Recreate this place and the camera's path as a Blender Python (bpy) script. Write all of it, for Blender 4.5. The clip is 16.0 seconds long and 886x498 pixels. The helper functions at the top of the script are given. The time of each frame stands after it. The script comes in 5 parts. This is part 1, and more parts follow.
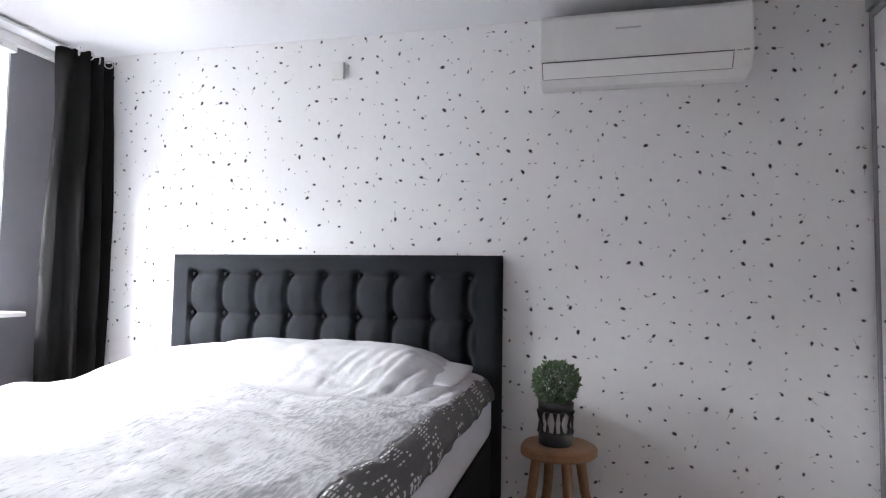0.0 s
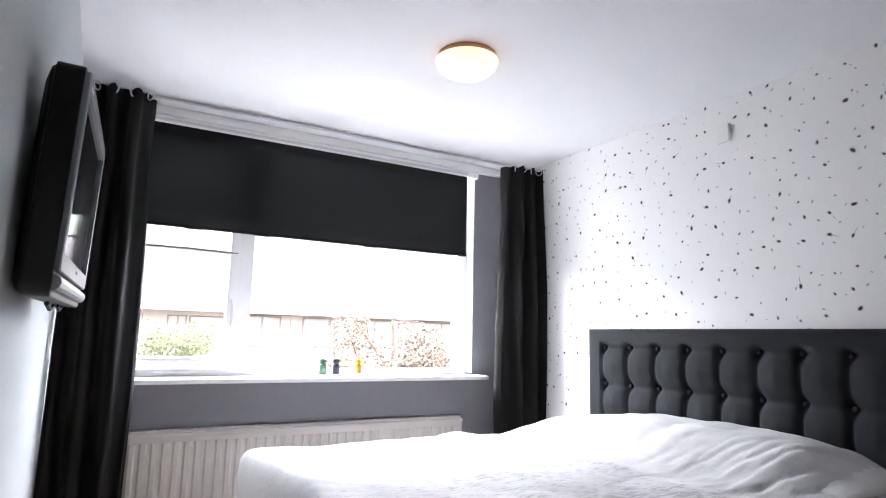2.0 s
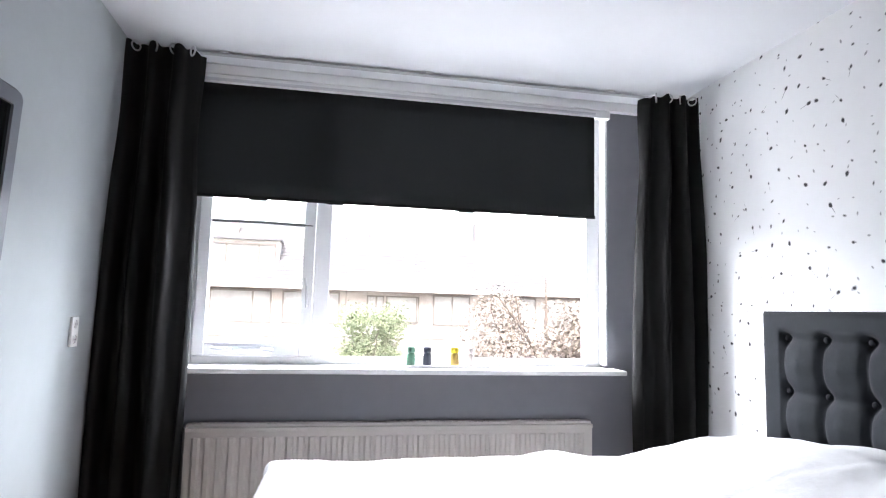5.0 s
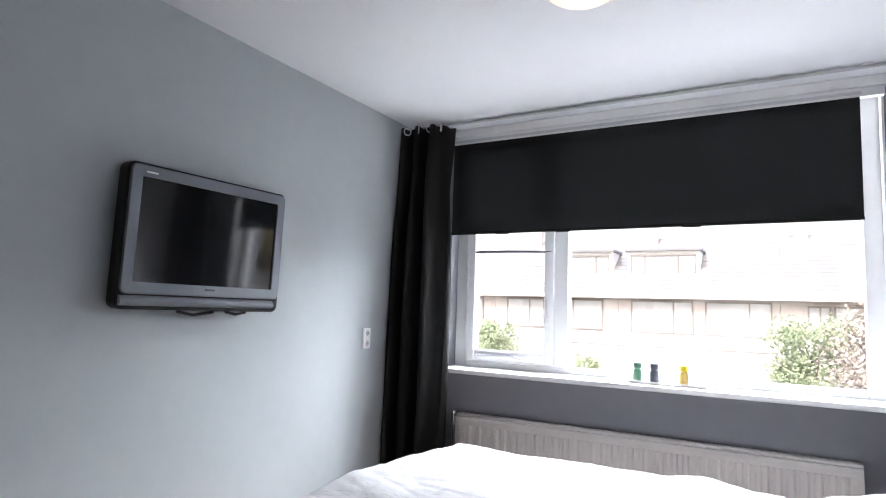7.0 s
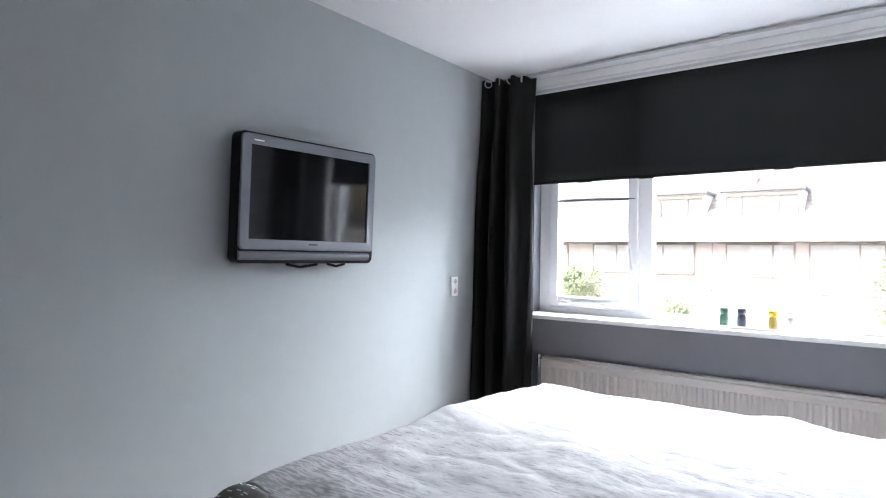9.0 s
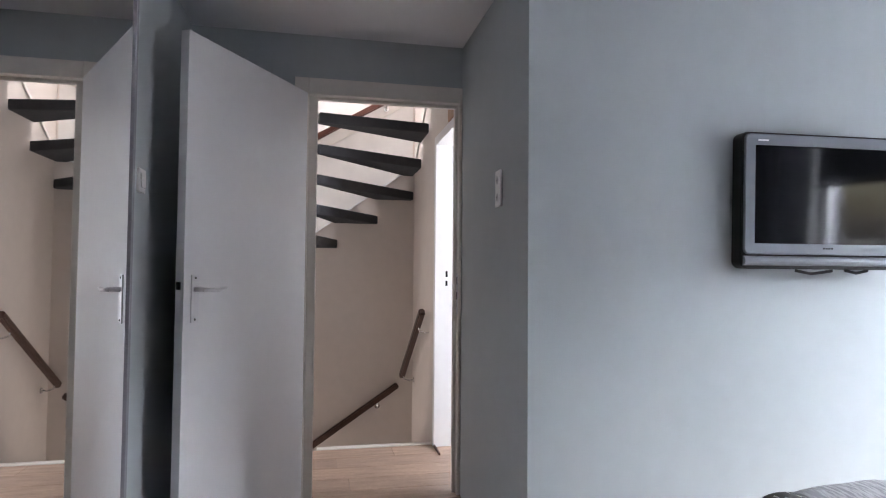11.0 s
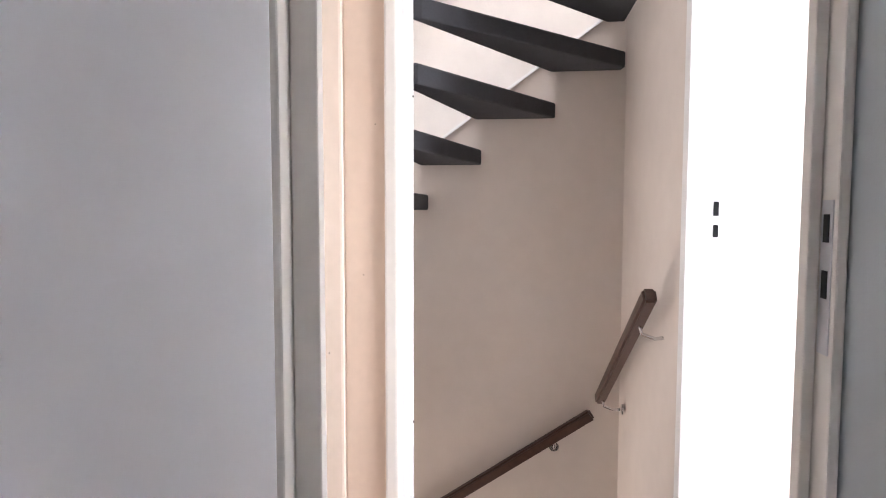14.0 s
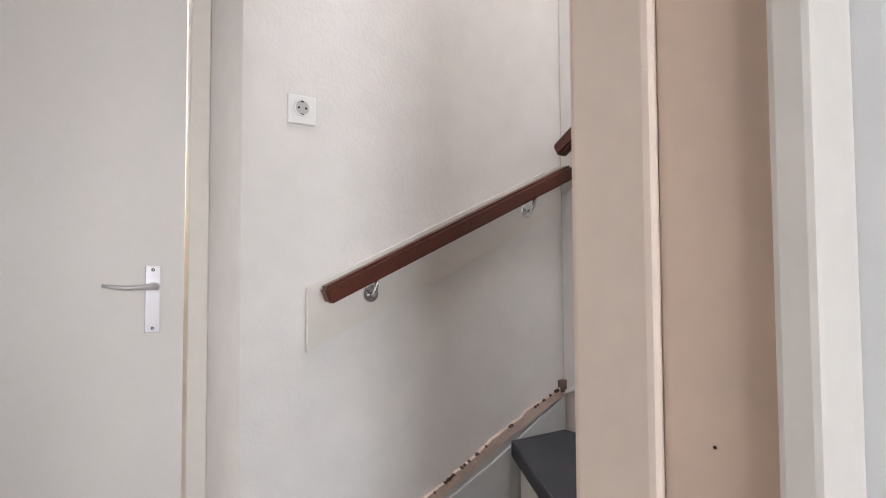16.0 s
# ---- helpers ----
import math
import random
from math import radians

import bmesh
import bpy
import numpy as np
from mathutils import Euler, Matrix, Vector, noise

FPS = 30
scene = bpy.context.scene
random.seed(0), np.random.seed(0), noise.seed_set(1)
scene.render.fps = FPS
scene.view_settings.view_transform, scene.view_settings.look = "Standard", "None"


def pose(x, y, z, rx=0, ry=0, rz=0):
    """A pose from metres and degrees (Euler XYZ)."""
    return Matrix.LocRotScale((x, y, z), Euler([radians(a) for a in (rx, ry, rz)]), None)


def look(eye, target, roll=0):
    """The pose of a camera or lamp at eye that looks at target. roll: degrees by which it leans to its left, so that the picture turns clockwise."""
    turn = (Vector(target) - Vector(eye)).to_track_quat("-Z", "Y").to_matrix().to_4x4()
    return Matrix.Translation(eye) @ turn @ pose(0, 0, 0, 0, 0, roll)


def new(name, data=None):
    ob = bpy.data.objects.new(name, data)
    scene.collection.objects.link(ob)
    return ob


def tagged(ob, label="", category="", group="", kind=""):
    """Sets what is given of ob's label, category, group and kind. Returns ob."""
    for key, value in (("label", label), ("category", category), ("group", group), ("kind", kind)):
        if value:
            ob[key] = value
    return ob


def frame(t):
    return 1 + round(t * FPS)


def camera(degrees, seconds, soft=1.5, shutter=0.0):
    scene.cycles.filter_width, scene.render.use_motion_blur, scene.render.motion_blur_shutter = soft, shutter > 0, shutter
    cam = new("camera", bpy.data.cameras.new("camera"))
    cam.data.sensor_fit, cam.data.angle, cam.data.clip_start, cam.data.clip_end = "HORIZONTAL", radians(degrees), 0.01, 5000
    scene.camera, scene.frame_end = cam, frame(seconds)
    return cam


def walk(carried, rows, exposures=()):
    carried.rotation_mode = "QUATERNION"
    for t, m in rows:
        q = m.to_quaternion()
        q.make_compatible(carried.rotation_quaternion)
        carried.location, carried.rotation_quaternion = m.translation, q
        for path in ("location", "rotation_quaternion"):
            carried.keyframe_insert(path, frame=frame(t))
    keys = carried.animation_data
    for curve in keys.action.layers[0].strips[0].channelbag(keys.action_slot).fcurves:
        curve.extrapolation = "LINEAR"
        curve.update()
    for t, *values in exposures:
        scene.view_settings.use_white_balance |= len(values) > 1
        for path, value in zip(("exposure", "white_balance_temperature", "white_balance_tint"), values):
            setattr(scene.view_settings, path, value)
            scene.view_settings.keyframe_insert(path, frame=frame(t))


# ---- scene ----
PATH = [
    (0, (-0.075, 0.424, 1.076), (1.866, 0.892, 1.189), 0.9),
    (0.5, (0.047, 0.240, 1.122), (1.744, 1.269, 1.366), 1.9),
    (1, (0.075, -0.048, 1.113), (1.415, 1.405, 1.421), 2.7),
    (1.5, (0.171, -0.142, 1.135), (1.199, 1.547, 1.437), 3.0),
    (2, (0.176, -0.127, 1.136), (1.154, 1.593, 1.430), 1.4),
    (2.5, (0.173, -0.118, 1.133), (1.140, 1.614, 1.388), 0.4),
    (3, (0.172, -0.098, 1.137), (1.131, 1.647, 1.334), 0.4),
    (3.2, (0.139, -0.062, 1.105), (1.107, 1.677, 1.303), 0.5),
    (5.3, (1.162, 0.387, 1.179), (1.277, 2.371, 1.400), 1.4),
    (5.5, (1.301, 0.379, 1.181), (1.216, 2.363, 1.417), 1.3),
    (6, (1.646, 0.383, 1.215), (1.101, 2.289, 1.474), 1.5),
    (6.5, (1.909, 0.340, 1.249), (1.061, 2.136, 1.485), 1.7),
    (7, (2.078, 0.142, 1.237), (1.089, 1.869, 1.439), 1.9),
    (7.5, (2.165, 0.058, 1.237), (1.120, 1.757, 1.384), 2.1),
    (8, (2.179, 0.054, 1.229), (1.099, 1.734, 1.325), 2.0),
    (8.5, (2.161, 0.064, 1.230), (1.039, 1.719, 1.283), 1.6),
    (9, (2.148, 0.023, 1.245), (0.927, 1.607, 1.267), 0.9),
    (9.5, (2.050, -0.122, 1.264), (0.579, 1.232, 1.315), 0.4),
    (10, (2.099, -0.206, 1.244), (0.339, 0.740, 1.336), 0.6),
    (10.2, (2.110, -0.218, 1.231), (0.274, 0.568, 1.336), 0.5),
    (12.3, (1.590, -0.085, 1.135), (-0.400, 0.115, 1.115), 0.3),
    (12.5, (1.412, -0.057, 1.130), (-0.580, 0.115, 1.096), 0.4),
    (13, (0.916, 0.059, 1.135), (-1.083, 0.086, 1.074), 0.7),
    (13.5, (0.391, 0.113, 1.133), (-1.605, 0.012, 1.044), 0.4),
    (14, (-0.157, 0.092, 1.155), (-2.140, -0.134, 1.025), 0.1),
    (14.5, (-0.619, 0.057, 1.151), (-2.570, -0.367, 1.031), 0.1),
    (15, (-0.985, 0.002, 1.148), (-2.832, -0.756, 1.032), 0.5),
    (15.5, (-1.242, -0.056, 1.135), (-2.873, -1.214, 1.106), -0.1),
    (16, (-1.407, -0.014, 1.130), (-2.549, -1.653, 1.218), -0.3),
]
cam = camera(73.0, 16.0, soft=1.1)
walk(cam, [(t, look(eye, target, roll)) for t, eye, target, roll in PATH],
     exposures=[(0.0, 2.7, 6650, 18), (0.6, 2.55, 6650, 18), (3.2, 2.5, 6650, 18), (5.5, 2.15, 6500, 16), (7.0, 2.1, 6550, 16), (9.0, 2.25, 6450, 15),
                (10.2, 2.5, 6400, 15), (12.3, 3.32, 6350, 18), (13.5, 3.75, 6350, 17), (14.0, 3.55, 6450, 16), (14.5, 2.88, 6800, 18),
                (15.0, 2.62, 6700, 17), (15.5, 2.68, 6450, 14), (16.0, 2.5, 6450, 13)])

# ---- world and lights ----
world = bpy.data.worlds.new("world")
scene.world = world
world.use_nodes = True
wn = world.node_tree
sky = wn.nodes.new("ShaderNodeTexSky")
sky.sky_type = 'NISHITA'
sky.sun_disc = False
sky.sun_elevation = radians(48)
sky.sun_rotation = radians(160)
sky.air_density = 1.6
sky.dust_density = 4.0
wn.links.new(sky.outputs[0], wn.nodes["Background"].inputs[0])
wn.nodes["Background"].inputs[1].default_value = 0.15

sun = new("sun", bpy.data.lights.new("sun", 'SUN'))
sun.data.energy = 2.5
sun.data.angle = radians(12)
sun.data.color = (1.0, 0.97, 0.92)
sun.matrix_world = look((0, 0, 20), (3.0, 8.0, 9.0))


def area_lamp(name, eye, target, w, h, power, colour):
    ob = new(name, bpy.data.lights.new(name, 'AREA'))
    ob.data.shape = 'RECTANGLE'
    ob.data.size, ob.data.size_y, ob.data.energy, ob.data.color = w, h, power, colour
    ob.matrix_world = look(eye, target)
    return ob


# sky light that enters by the bedroom window and the north room's window
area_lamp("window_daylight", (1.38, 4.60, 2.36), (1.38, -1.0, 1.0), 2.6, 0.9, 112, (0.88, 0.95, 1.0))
area_lamp("window_ground_light", (1.38, 4.35, 0.0), (1.38, 2.2, 1.9), 2.5, 1.2, 17, (0.92, 0.96, 1.0))
area_lamp("room_daylight", (-1.05, 2.75, 1.5), (-1.75, 0.0, 1.2), 1.0, 1.1, 13.5, (0.92, 0.96, 1.0))
# fill lamp added high above the stairs to light the stairwell walls
area_lamp("attic_fill_lamp", (-2.3, -0.5, 4.75), (-2.3, -0.5, 0.0), 1.0, 1.2, 12, (0.98, 0.98, 0.98))
# unseen fill lamp below the landing, added to brighten the lower stairwell
area_lamp("hall_fill_lamp", (-2.45, -1.40, -1.5), (-2.5, 0.3, 0.2), 0.8, 0.9, 4.2, (1.0, 0.92, 0.84))
# fill lamp added out of view in the south doorway, aimed at the newel
area_lamp("south_door_fill", (-1.05, -1.30, 1.1), (-2.0, -0.55, 1.1), 0.55, 1.8, 1.6, (1.0, 0.97, 0.94))


# ---- materials ----
def mat(name, colour, rough=0.6, metal=0.0, vary=0.06, scale=6.0, bump=0.0, bump_scale=120.0, spec=0.4,
        stretch=(1, 1, 1), each=0.0):
    """Plain surface with two scales of tone variation, a fine relief and a little variety from piece to piece."""
    m = bpy.data.materials.new(name)
    m.use_nodes = True
    nt = m.node_tree
    b = nt.nodes["Principled BSDF"]
    b.inputs["Roughness"].default_value = rough
    b.inputs["Metallic"].default_value = metal
    b.inputs["Specular IOR Level"].default_value = spec
    geo = nt.nodes.new("ShaderNodeNewGeometry")
    mp = nt.nodes.new("ShaderNodeMapping")
    mp.inputs["Scale"].default_value = stretch
    nt.links.new(geo.outputs["Position"], mp.inputs["Vector"])
    n1 = nt.nodes.new("ShaderNodeTexNoise")
    n1.inputs["Scale"].default_value = scale
    n1.inputs["Detail"].default_value = 3
    n2 = nt.nodes.new("ShaderNodeTexNoise")
    n2.inputs["Scale"].default_value = scale * 9
    n2.inputs["Detail"].default_value = 4
    for n in (n1, n2):
        nt.links.new(mp.outputs[0], n.inputs["Vector"])
    add = nt.nodes.new("ShaderNodeMath")
    add.operation = 'ADD'
    nt.links.new(n1.outputs[0], add.inputs[0])
    nt.links.new(n2.outputs[0], add.inputs[1])
    rng = nt.nodes.new("ShaderNodeMapRange")
    rng.inputs["From Min"].default_value = 0.6
    rng.inputs["From Max"].default_value = 1.4
    rng.inputs["To Min"].default_value = 1 - vary
    rng.inputs["To Max"].default_value = 1 + vary
    nt.links.new(add.outputs[0], rng.inputs["Value"])
    value = rng.outputs[0]
    if each:
        info = nt.nodes.new("ShaderNodeObjectInfo")
        r2 = nt.nodes.new("ShaderNodeMapRange")
        r2.inputs["To Min"].default_value = 1 - each
        r2.inputs["To Max"].default_value = 1 + each
        nt.links.new(info.outputs["Random"], r2.inputs["Value"])
        mul = nt.nodes.new("ShaderNodeMath")
        mul.operation = 'MULTIPLY'
        nt.links.new(value, mul.inputs[0])
        nt.links.new(r2.outputs[0], mul.inputs[1])
        value = mul.outputs[0]
    hsv = nt.nodes.new("ShaderNodeHueSaturation")
    hsv.inputs["Color"].default_value = (*colour, 1)
    nt.links.new(value, hsv.inputs["Value"])
    nt.links.new(hsv.outputs[0], b.inputs["Base Color"])
    if bump:
        n3 = nt.nodes.new("ShaderNodeTexNoise")
        n3.inputs["Scale"].default_value = bump_scale
        n3.inputs["Detail"].default_value = 3
        nt.links.new(mp.outputs[0], n3.inputs["Vector"])
        bp = nt.nodes.new("ShaderNodeBump")
        bp.inputs["Strength"].default_value = bump
        bp.inputs["Distance"].default_value = 0.004
        nt.links.new(n3.outputs[0], bp.inputs["Height"])
        nt.links.new(bp.outputs[0], b.inputs["Normal"])
    return m


def node(nt, kind, **inputs):
    n = nt.nodes.new(kind)
    for key, value in inputs.items():
        n.inputs[key].default_value = value
    return n


def maths(nt, op, a, b=0.5):
    n = nt.nodes.new("ShaderNodeMath")
    n.operation = op
    for i, v in enumerate((a, b)):
        if isinstance(v, (int, float)):
            n.inputs[i].default_value = v
        else:
            nt.links.new(v, n.inputs[i])
    return n.outputs[0]


def wallpaper():
    """White paper printed with dark seed heads, each turned its own way, some with a fine stem."""
    m = mat("seed_wallpaper", (0.80, 0.80, 0.805), 0.75, vary=0.02, scale=2.0, bump=0.15, bump_scale=300)
    nt = m.node_tree
    b = nt.nodes["Principled BSDF"]
    base = b.inputs["Base Color"].links[0].from_socket
    geo = nt.nodes.new("ShaderNodeNewGeometry")
    sep = nt.nodes.new("ShaderNodeSeparateXYZ")
    nt.links.new(geo.outputs["Position"], sep.inputs[0])
    com = nt.nodes.new("ShaderNodeCombineXYZ")
    nt.links.new(sep.outputs["Y"], com.inputs[0])
    nt.links.new(sep.outputs["Z"], com.inputs[1])
    wob = node(nt, "ShaderNodeTexNoise", Scale=55.0, Detail=2.0)
    nt.links.new(com.outputs[0], wob.inputs["Vector"])

    def seeds(scale, r, ratio, share, shift, soft, hairs=0.0):
        off = nt.nodes.new("ShaderNodeVectorMath")
        off.operation = 'ADD'
        off.inputs[1].default_value = (shift, shift * 1.7, 0)
        nt.links.new(com.outputs[0], off.inputs[0])
        sc = nt.nodes.new("ShaderNodeVectorMath")
        sc.operation = 'SCALE'
        sc.inputs["Scale"].default_value = scale
        nt.links.new(off.outputs[0], sc.inputs[0])
        vor = node(nt, "ShaderNodeTexVoronoi", Scale=1.0, Randomness=0.72)
        vor.voronoi_dimensions = '2D'
        nt.links.new(sc.outputs[0], vor.inputs["Vector"])
        d = nt.nodes.new("ShaderNodeVectorMath")
        d.operation = 'SUBTRACT'
        nt.links.new(sc.outputs[0], d.inputs[0])
        nt.links.new(vor.outputs["Position"], d.inputs[1])
        col = nt.nodes.new("ShaderNodeSeparateColor")
        nt.links.new(vor.outputs["Color"], col.inputs[0])
        rot = nt.nodes.new("ShaderNodeVectorRotate")
        rot.rotation_type = 'Z_AXIS'
        nt.links.new(d.outputs[0], rot.inputs["Vector"])
        nt.links.new(maths(nt, 'MULTIPLY', col.outputs[0], 6.283), rot.inputs["Angle"])
        uv = nt.nodes.new("ShaderNodeSeparateXYZ")
        nt.links.new(rot.outputs[0], uv.inputs[0])

        def blob(centre, half, flat):
            x = maths(nt, 'SUBTRACT', uv.outputs[0], centre)
            y = maths(nt, 'MULTIPLY', uv.outputs[1], flat)
            ln = maths(nt, 'SQRT', maths(nt, 'ADD', maths(nt, 'MULTIPLY', x, x), maths(nt, 'MULTIPLY', y, y)))
            dist = maths(nt, 'ADD', ln, maths(nt, 'MULTIPLY', maths(nt, 'SUBTRACT', wob.outputs[0], 0.5), half * 1.7))
            size = maths(nt, 'MULTIPLY', maths(nt, 'ADD', col.outputs[1], 0.7), half / 1.2)
            rng = nt.nodes.new("ShaderNodeMapRange")
            rng.inputs["From Min"].default_value = -soft * half
            rng.inputs["From Max"].default_value = soft * half
            nt.links.new(maths(nt, 'SUBTRACT', size, dist), rng.inputs["Value"])
            return rng.outputs[0]

        ink = maths(nt, 'MULTIPLY', blob(0.0, r, ratio), maths(nt, 'LESS_THAN', col.outputs[2], share))
        if hairs:
            hair = maths(nt, 'MULTIPLY', blob(r * 3.2, r * 1.6, 9.0), maths(nt, 'LESS_THAN', col.outputs[2], hairs))
            ink = maths(nt, 'MAXIMUM', ink, maths(nt, 'MULTIPLY', hair, 0.5))
        return ink

    heads = seeds(9.0, 0.074, 1.5, 0.92, 0.0, 0.5, 0.13)
    small = maths(nt, 'MULTIPLY', seeds(10.5, 0.060, 1.9, 0.80, 3.3, 0.6), 0.62)
    ink = maths(nt, 'MAXIMUM', heads, small)
    mix = nt.nodes.new("ShaderNodeMix")
    mix.data_type = 'RGBA'
    nt.links.new(ink, mix.inputs["Factor"])
    nt.links.new(base, mix.inputs["A"])
    mix.inputs["B"].default_value = (0.030, 0.030, 0.034, 1)
    nt.links.new(mix.outputs["Result"], b.inputs["Base Color"])
    return m


def duvet_cloth(border):
    """White cotton with broken grey dashes, denser towards one side; or its taupe border with short white dashes."""
    m = mat("duvet_border_cotton" if border else "duvet_cotton", (0.8, 0.8, 0.8), 0.85, vary=0.03, scale=5.0, bump=0.35, bump_scale=45, spec=0.2)
    nt = m.node_tree
    b = nt.nodes["Principled BSDF"]
    geo = nt.nodes.new("ShaderNodeNewGeometry")
    sep = nt.nodes.new("ShaderNodeSeparateXYZ")
    nt.links.new(geo.outputs["Position"], sep.inputs[0])
    mp = nt.nodes.new("ShaderNodeMapping")
    mp.inputs["Scale"].default_value = (27, 115, 60)
    nt.links.new(geo.outputs["Position"], mp.inputs["Vector"])
    dash = node(nt, "ShaderNodeTexNoise", Scale=1.0, Detail=3.5)
    nt.links.new(mp.outputs[0], dash.inputs["Vector"])
    big = node(nt, "ShaderNodeTexNoise", Scale=2.2, Detail=3.0)
    nt.links.new(geo.outputs["Position"], big.inputs["Vector"])
    edge = nt.nodes.new("ShaderNodeMapRange")
    edge.inputs["From Min"].default_value = 1.75
    edge.inputs["From Max"].default_value = 0.93
    nt.links.new(sep.outputs["Y"], edge.inputs["Value"])
    dens = maths(nt, 'ADD', maths(nt, 'MULTIPLY', edge.outputs[0], 0.18),
                 maths(nt, 'MULTIPLY', maths(nt, 'SUBTRACT', big.outputs[0], 0.5), 0.45))
    # the plain part over the pillows
    plain = nt.nodes.new("ShaderNodeMapRange")
    plain.inputs["From Min"].default_value = 1.95
    plain.inputs["From Max"].default_value = 2.25
    nt.links.new(sep.outputs["X"], plain.inputs["Value"])
    dens = maths(nt, 'SUBTRACT', dens, maths(nt, 'MULTIPLY', plain.outputs[0], 0.30))
    rng = nt.nodes.new("ShaderNodeMapRange")
    rng.inputs["From Min"].default_value = 0.58
    rng.inputs["From Max"].default_value = 0.76
    nt.links.new(maths(nt, 'ADD', dash.outputs[0], dens), rng.inputs["Value"])
    mix = nt.nodes.new("ShaderNodeMix")
    mix.data_type = 'RGBA'
    mix.inputs["A"].default_value = (0.52, 0.52, 0.53, 1)
    mix.inputs["B"].default_value = (0.31, 0.31, 0.32, 1)
    nt.links.new(rng.outputs[0], mix.inputs["Factor"])
    if not border:
        nt.links.new(mix.outputs["Result"], b.inputs["Base Color"])
        return m
    # short white dashes in loose clusters on taupe
    cells = nt.nodes.new("ShaderNodeVectorMath")
    cells.operation = 'MULTIPLY'
    cells.inputs[1].default_value = (36.0, 125.0, 0.0)
    warp = nt.nodes.new("ShaderNodeVectorMath")
    warp.operation = 'MULTIPLY_ADD'
    warp.inputs[1].default_value = (0.03, 0.03, 0.0)
    nt.links.new(big.outputs["Color"], warp.inputs[0])
    nt.links.new(geo.outputs["Position"], warp.inputs[2])
    nt.links.new(warp.outputs[0], cells.inputs[0])
    low = nt.nodes.new("ShaderNodeVectorMath")
    low.operation = 'FLOOR'
    nt.links.new(cells.outputs[0], low.inputs[0])
    rest = nt.nodes.new("ShaderNodeVectorMath")
    rest.operation = 'FRACTION'
    nt.links.new(cells.outputs[0], rest.inputs[0])
    chance = nt.nodes.new("ShaderNodeTexWhiteNoise")
    chance.noise_dimensions = '2D'
    nt.links.new(low.outputs[0], chance.inputs["Vector"])
    group = node(nt, "ShaderNodeTexNoise", Scale=9.0, Detail=1.0)
    nt.links.new(geo.outputs["Position"], group.inputs["Vector"])
    fr = nt.nodes.new("ShaderNodeSeparateXYZ")
    nt.links.new(rest.outputs[0], fr.inputs[0])
    mark = maths(nt, 'LESS_THAN', chance.outputs["Value"], maths(nt, 'MULTIPLY', maths(nt, 'SUBTRACT', group.outputs[0], 0.36), 2.2))
    mark = maths(nt, 'MULTIPLY', mark, maths(nt, 'LESS_THAN', maths(nt, 'ABSOLUTE', maths(nt, 'SUBTRACT', fr.outputs[0], 0.5)), 0.33))
    mark = maths(nt, 'MULTIPLY', mark, maths(nt, 'LESS_THAN', maths(nt, 'ABSOLUTE', maths(nt, 'SUBTRACT', fr.outputs[1], 0.5)), 0.24))
    tone = nt.nodes.new("ShaderNodeMix")
    tone.data_type = 'RGBA'
    nt.links.new(dash.outputs[0], tone.inputs["Factor"])
    tone.inputs["A"].default_value = (0.115, 0.112, 0.11, 1)
    tone.inputs["B"].default_value = (0.19, 0.185, 0.18, 1)
    mixb = nt.nodes.new("ShaderNodeMix")
    mixb.data_type = 'RGBA'
    nt.links.new(mark, mixb.inputs["Factor"])
    nt.links.new(tone.outputs["Result"], mixb.inputs["A"])
    mixb.inputs["B"].default_value = (0.66, 0.66, 0.66, 1)
    nt.links.new(mixb.outputs["Result"], b.inputs["Base Color"])
    return m


def glass(name, rough=0.0):
    m = bpy.data.materials.new(name)
    m.use_nodes = True
    b = m.node_tree.nodes["Principled BSDF"]
    b.inputs["Transmission Weight"].default_value = 1.0
    b.inputs["Roughness"].default_value = rough
    b.inputs["IOR"].default_value = 1.45
    return m


def mirror_glass():
    m = bpy.data.materials.new("silvered_mirror")
    m.use_nodes = True
    b = m.node_tree.nodes["Principled BSDF"]
    b.inputs["Base Color"].default_value = (0.92, 0.93, 0.93, 1)
    b.inputs["Metallic"].default_value = 1.0
    b.inputs["Roughness"].default_value = 0.015
    return m


def glow(name, colour, strength):
    m = bpy.data.materials.new(name)
    m.use_nodes = True
    b = m.node_tree.nodes["Principled BSDF"]
    b.inputs["Base Color"].default_value = (0.9, 0.88, 0.85, 1)
    b.inputs["Roughness"].default_value = 0.25
    b.inputs["Emission Color"].default_value = (*colour, 1)
    b.inputs["Emission Strength"].default_value = strength
    return m


M_PAPER = wallpaper()
M_GREYWALL = mat("blue_grey_wall_paint", (0.40, 0.435, 0.45), 0.85, vary=0.03, scale=1.5, bump=0.12, bump_scale=200)
M_DARKWALL = mat("mid_grey_wall_paint", (0.235, 0.235, 0.26), 0.85, vary=0.04, scale=1.5, bump=0.12, bump_scale=200)
M_CEIL = mat("ceiling_white_paint", (0.70, 0.71, 0.735), 0.9, vary=0.015, scale=1.2, bump=0.1, bump_scale=150)
M_CREAM = mat("cream_wall_paint", (0.66, 0.595, 0.545), 0.85, vary=0.04, scale=1.3, bump=0.12, bump_scale=150)
M_OFFWHITE = mat("off_white_wall_paint", (0.74, 0.72, 0.70), 0.85, vary=0.06, scale=1.3, bump=0.25, bump_scale=110)
M_WHITE = mat("white_gloss_paint", (0.80, 0.80, 0.80), 0.35, vary=0.02, scale=3)
M_IVORY = mat("ivory_gloss_paint", (0.72, 0.68, 0.63), 0.4, vary=0.04, scale=3)
M_PEACH = mat("peach_newel_paint", (0.69, 0.58, 0.49), 0.6, vary=0.05, scale=3)
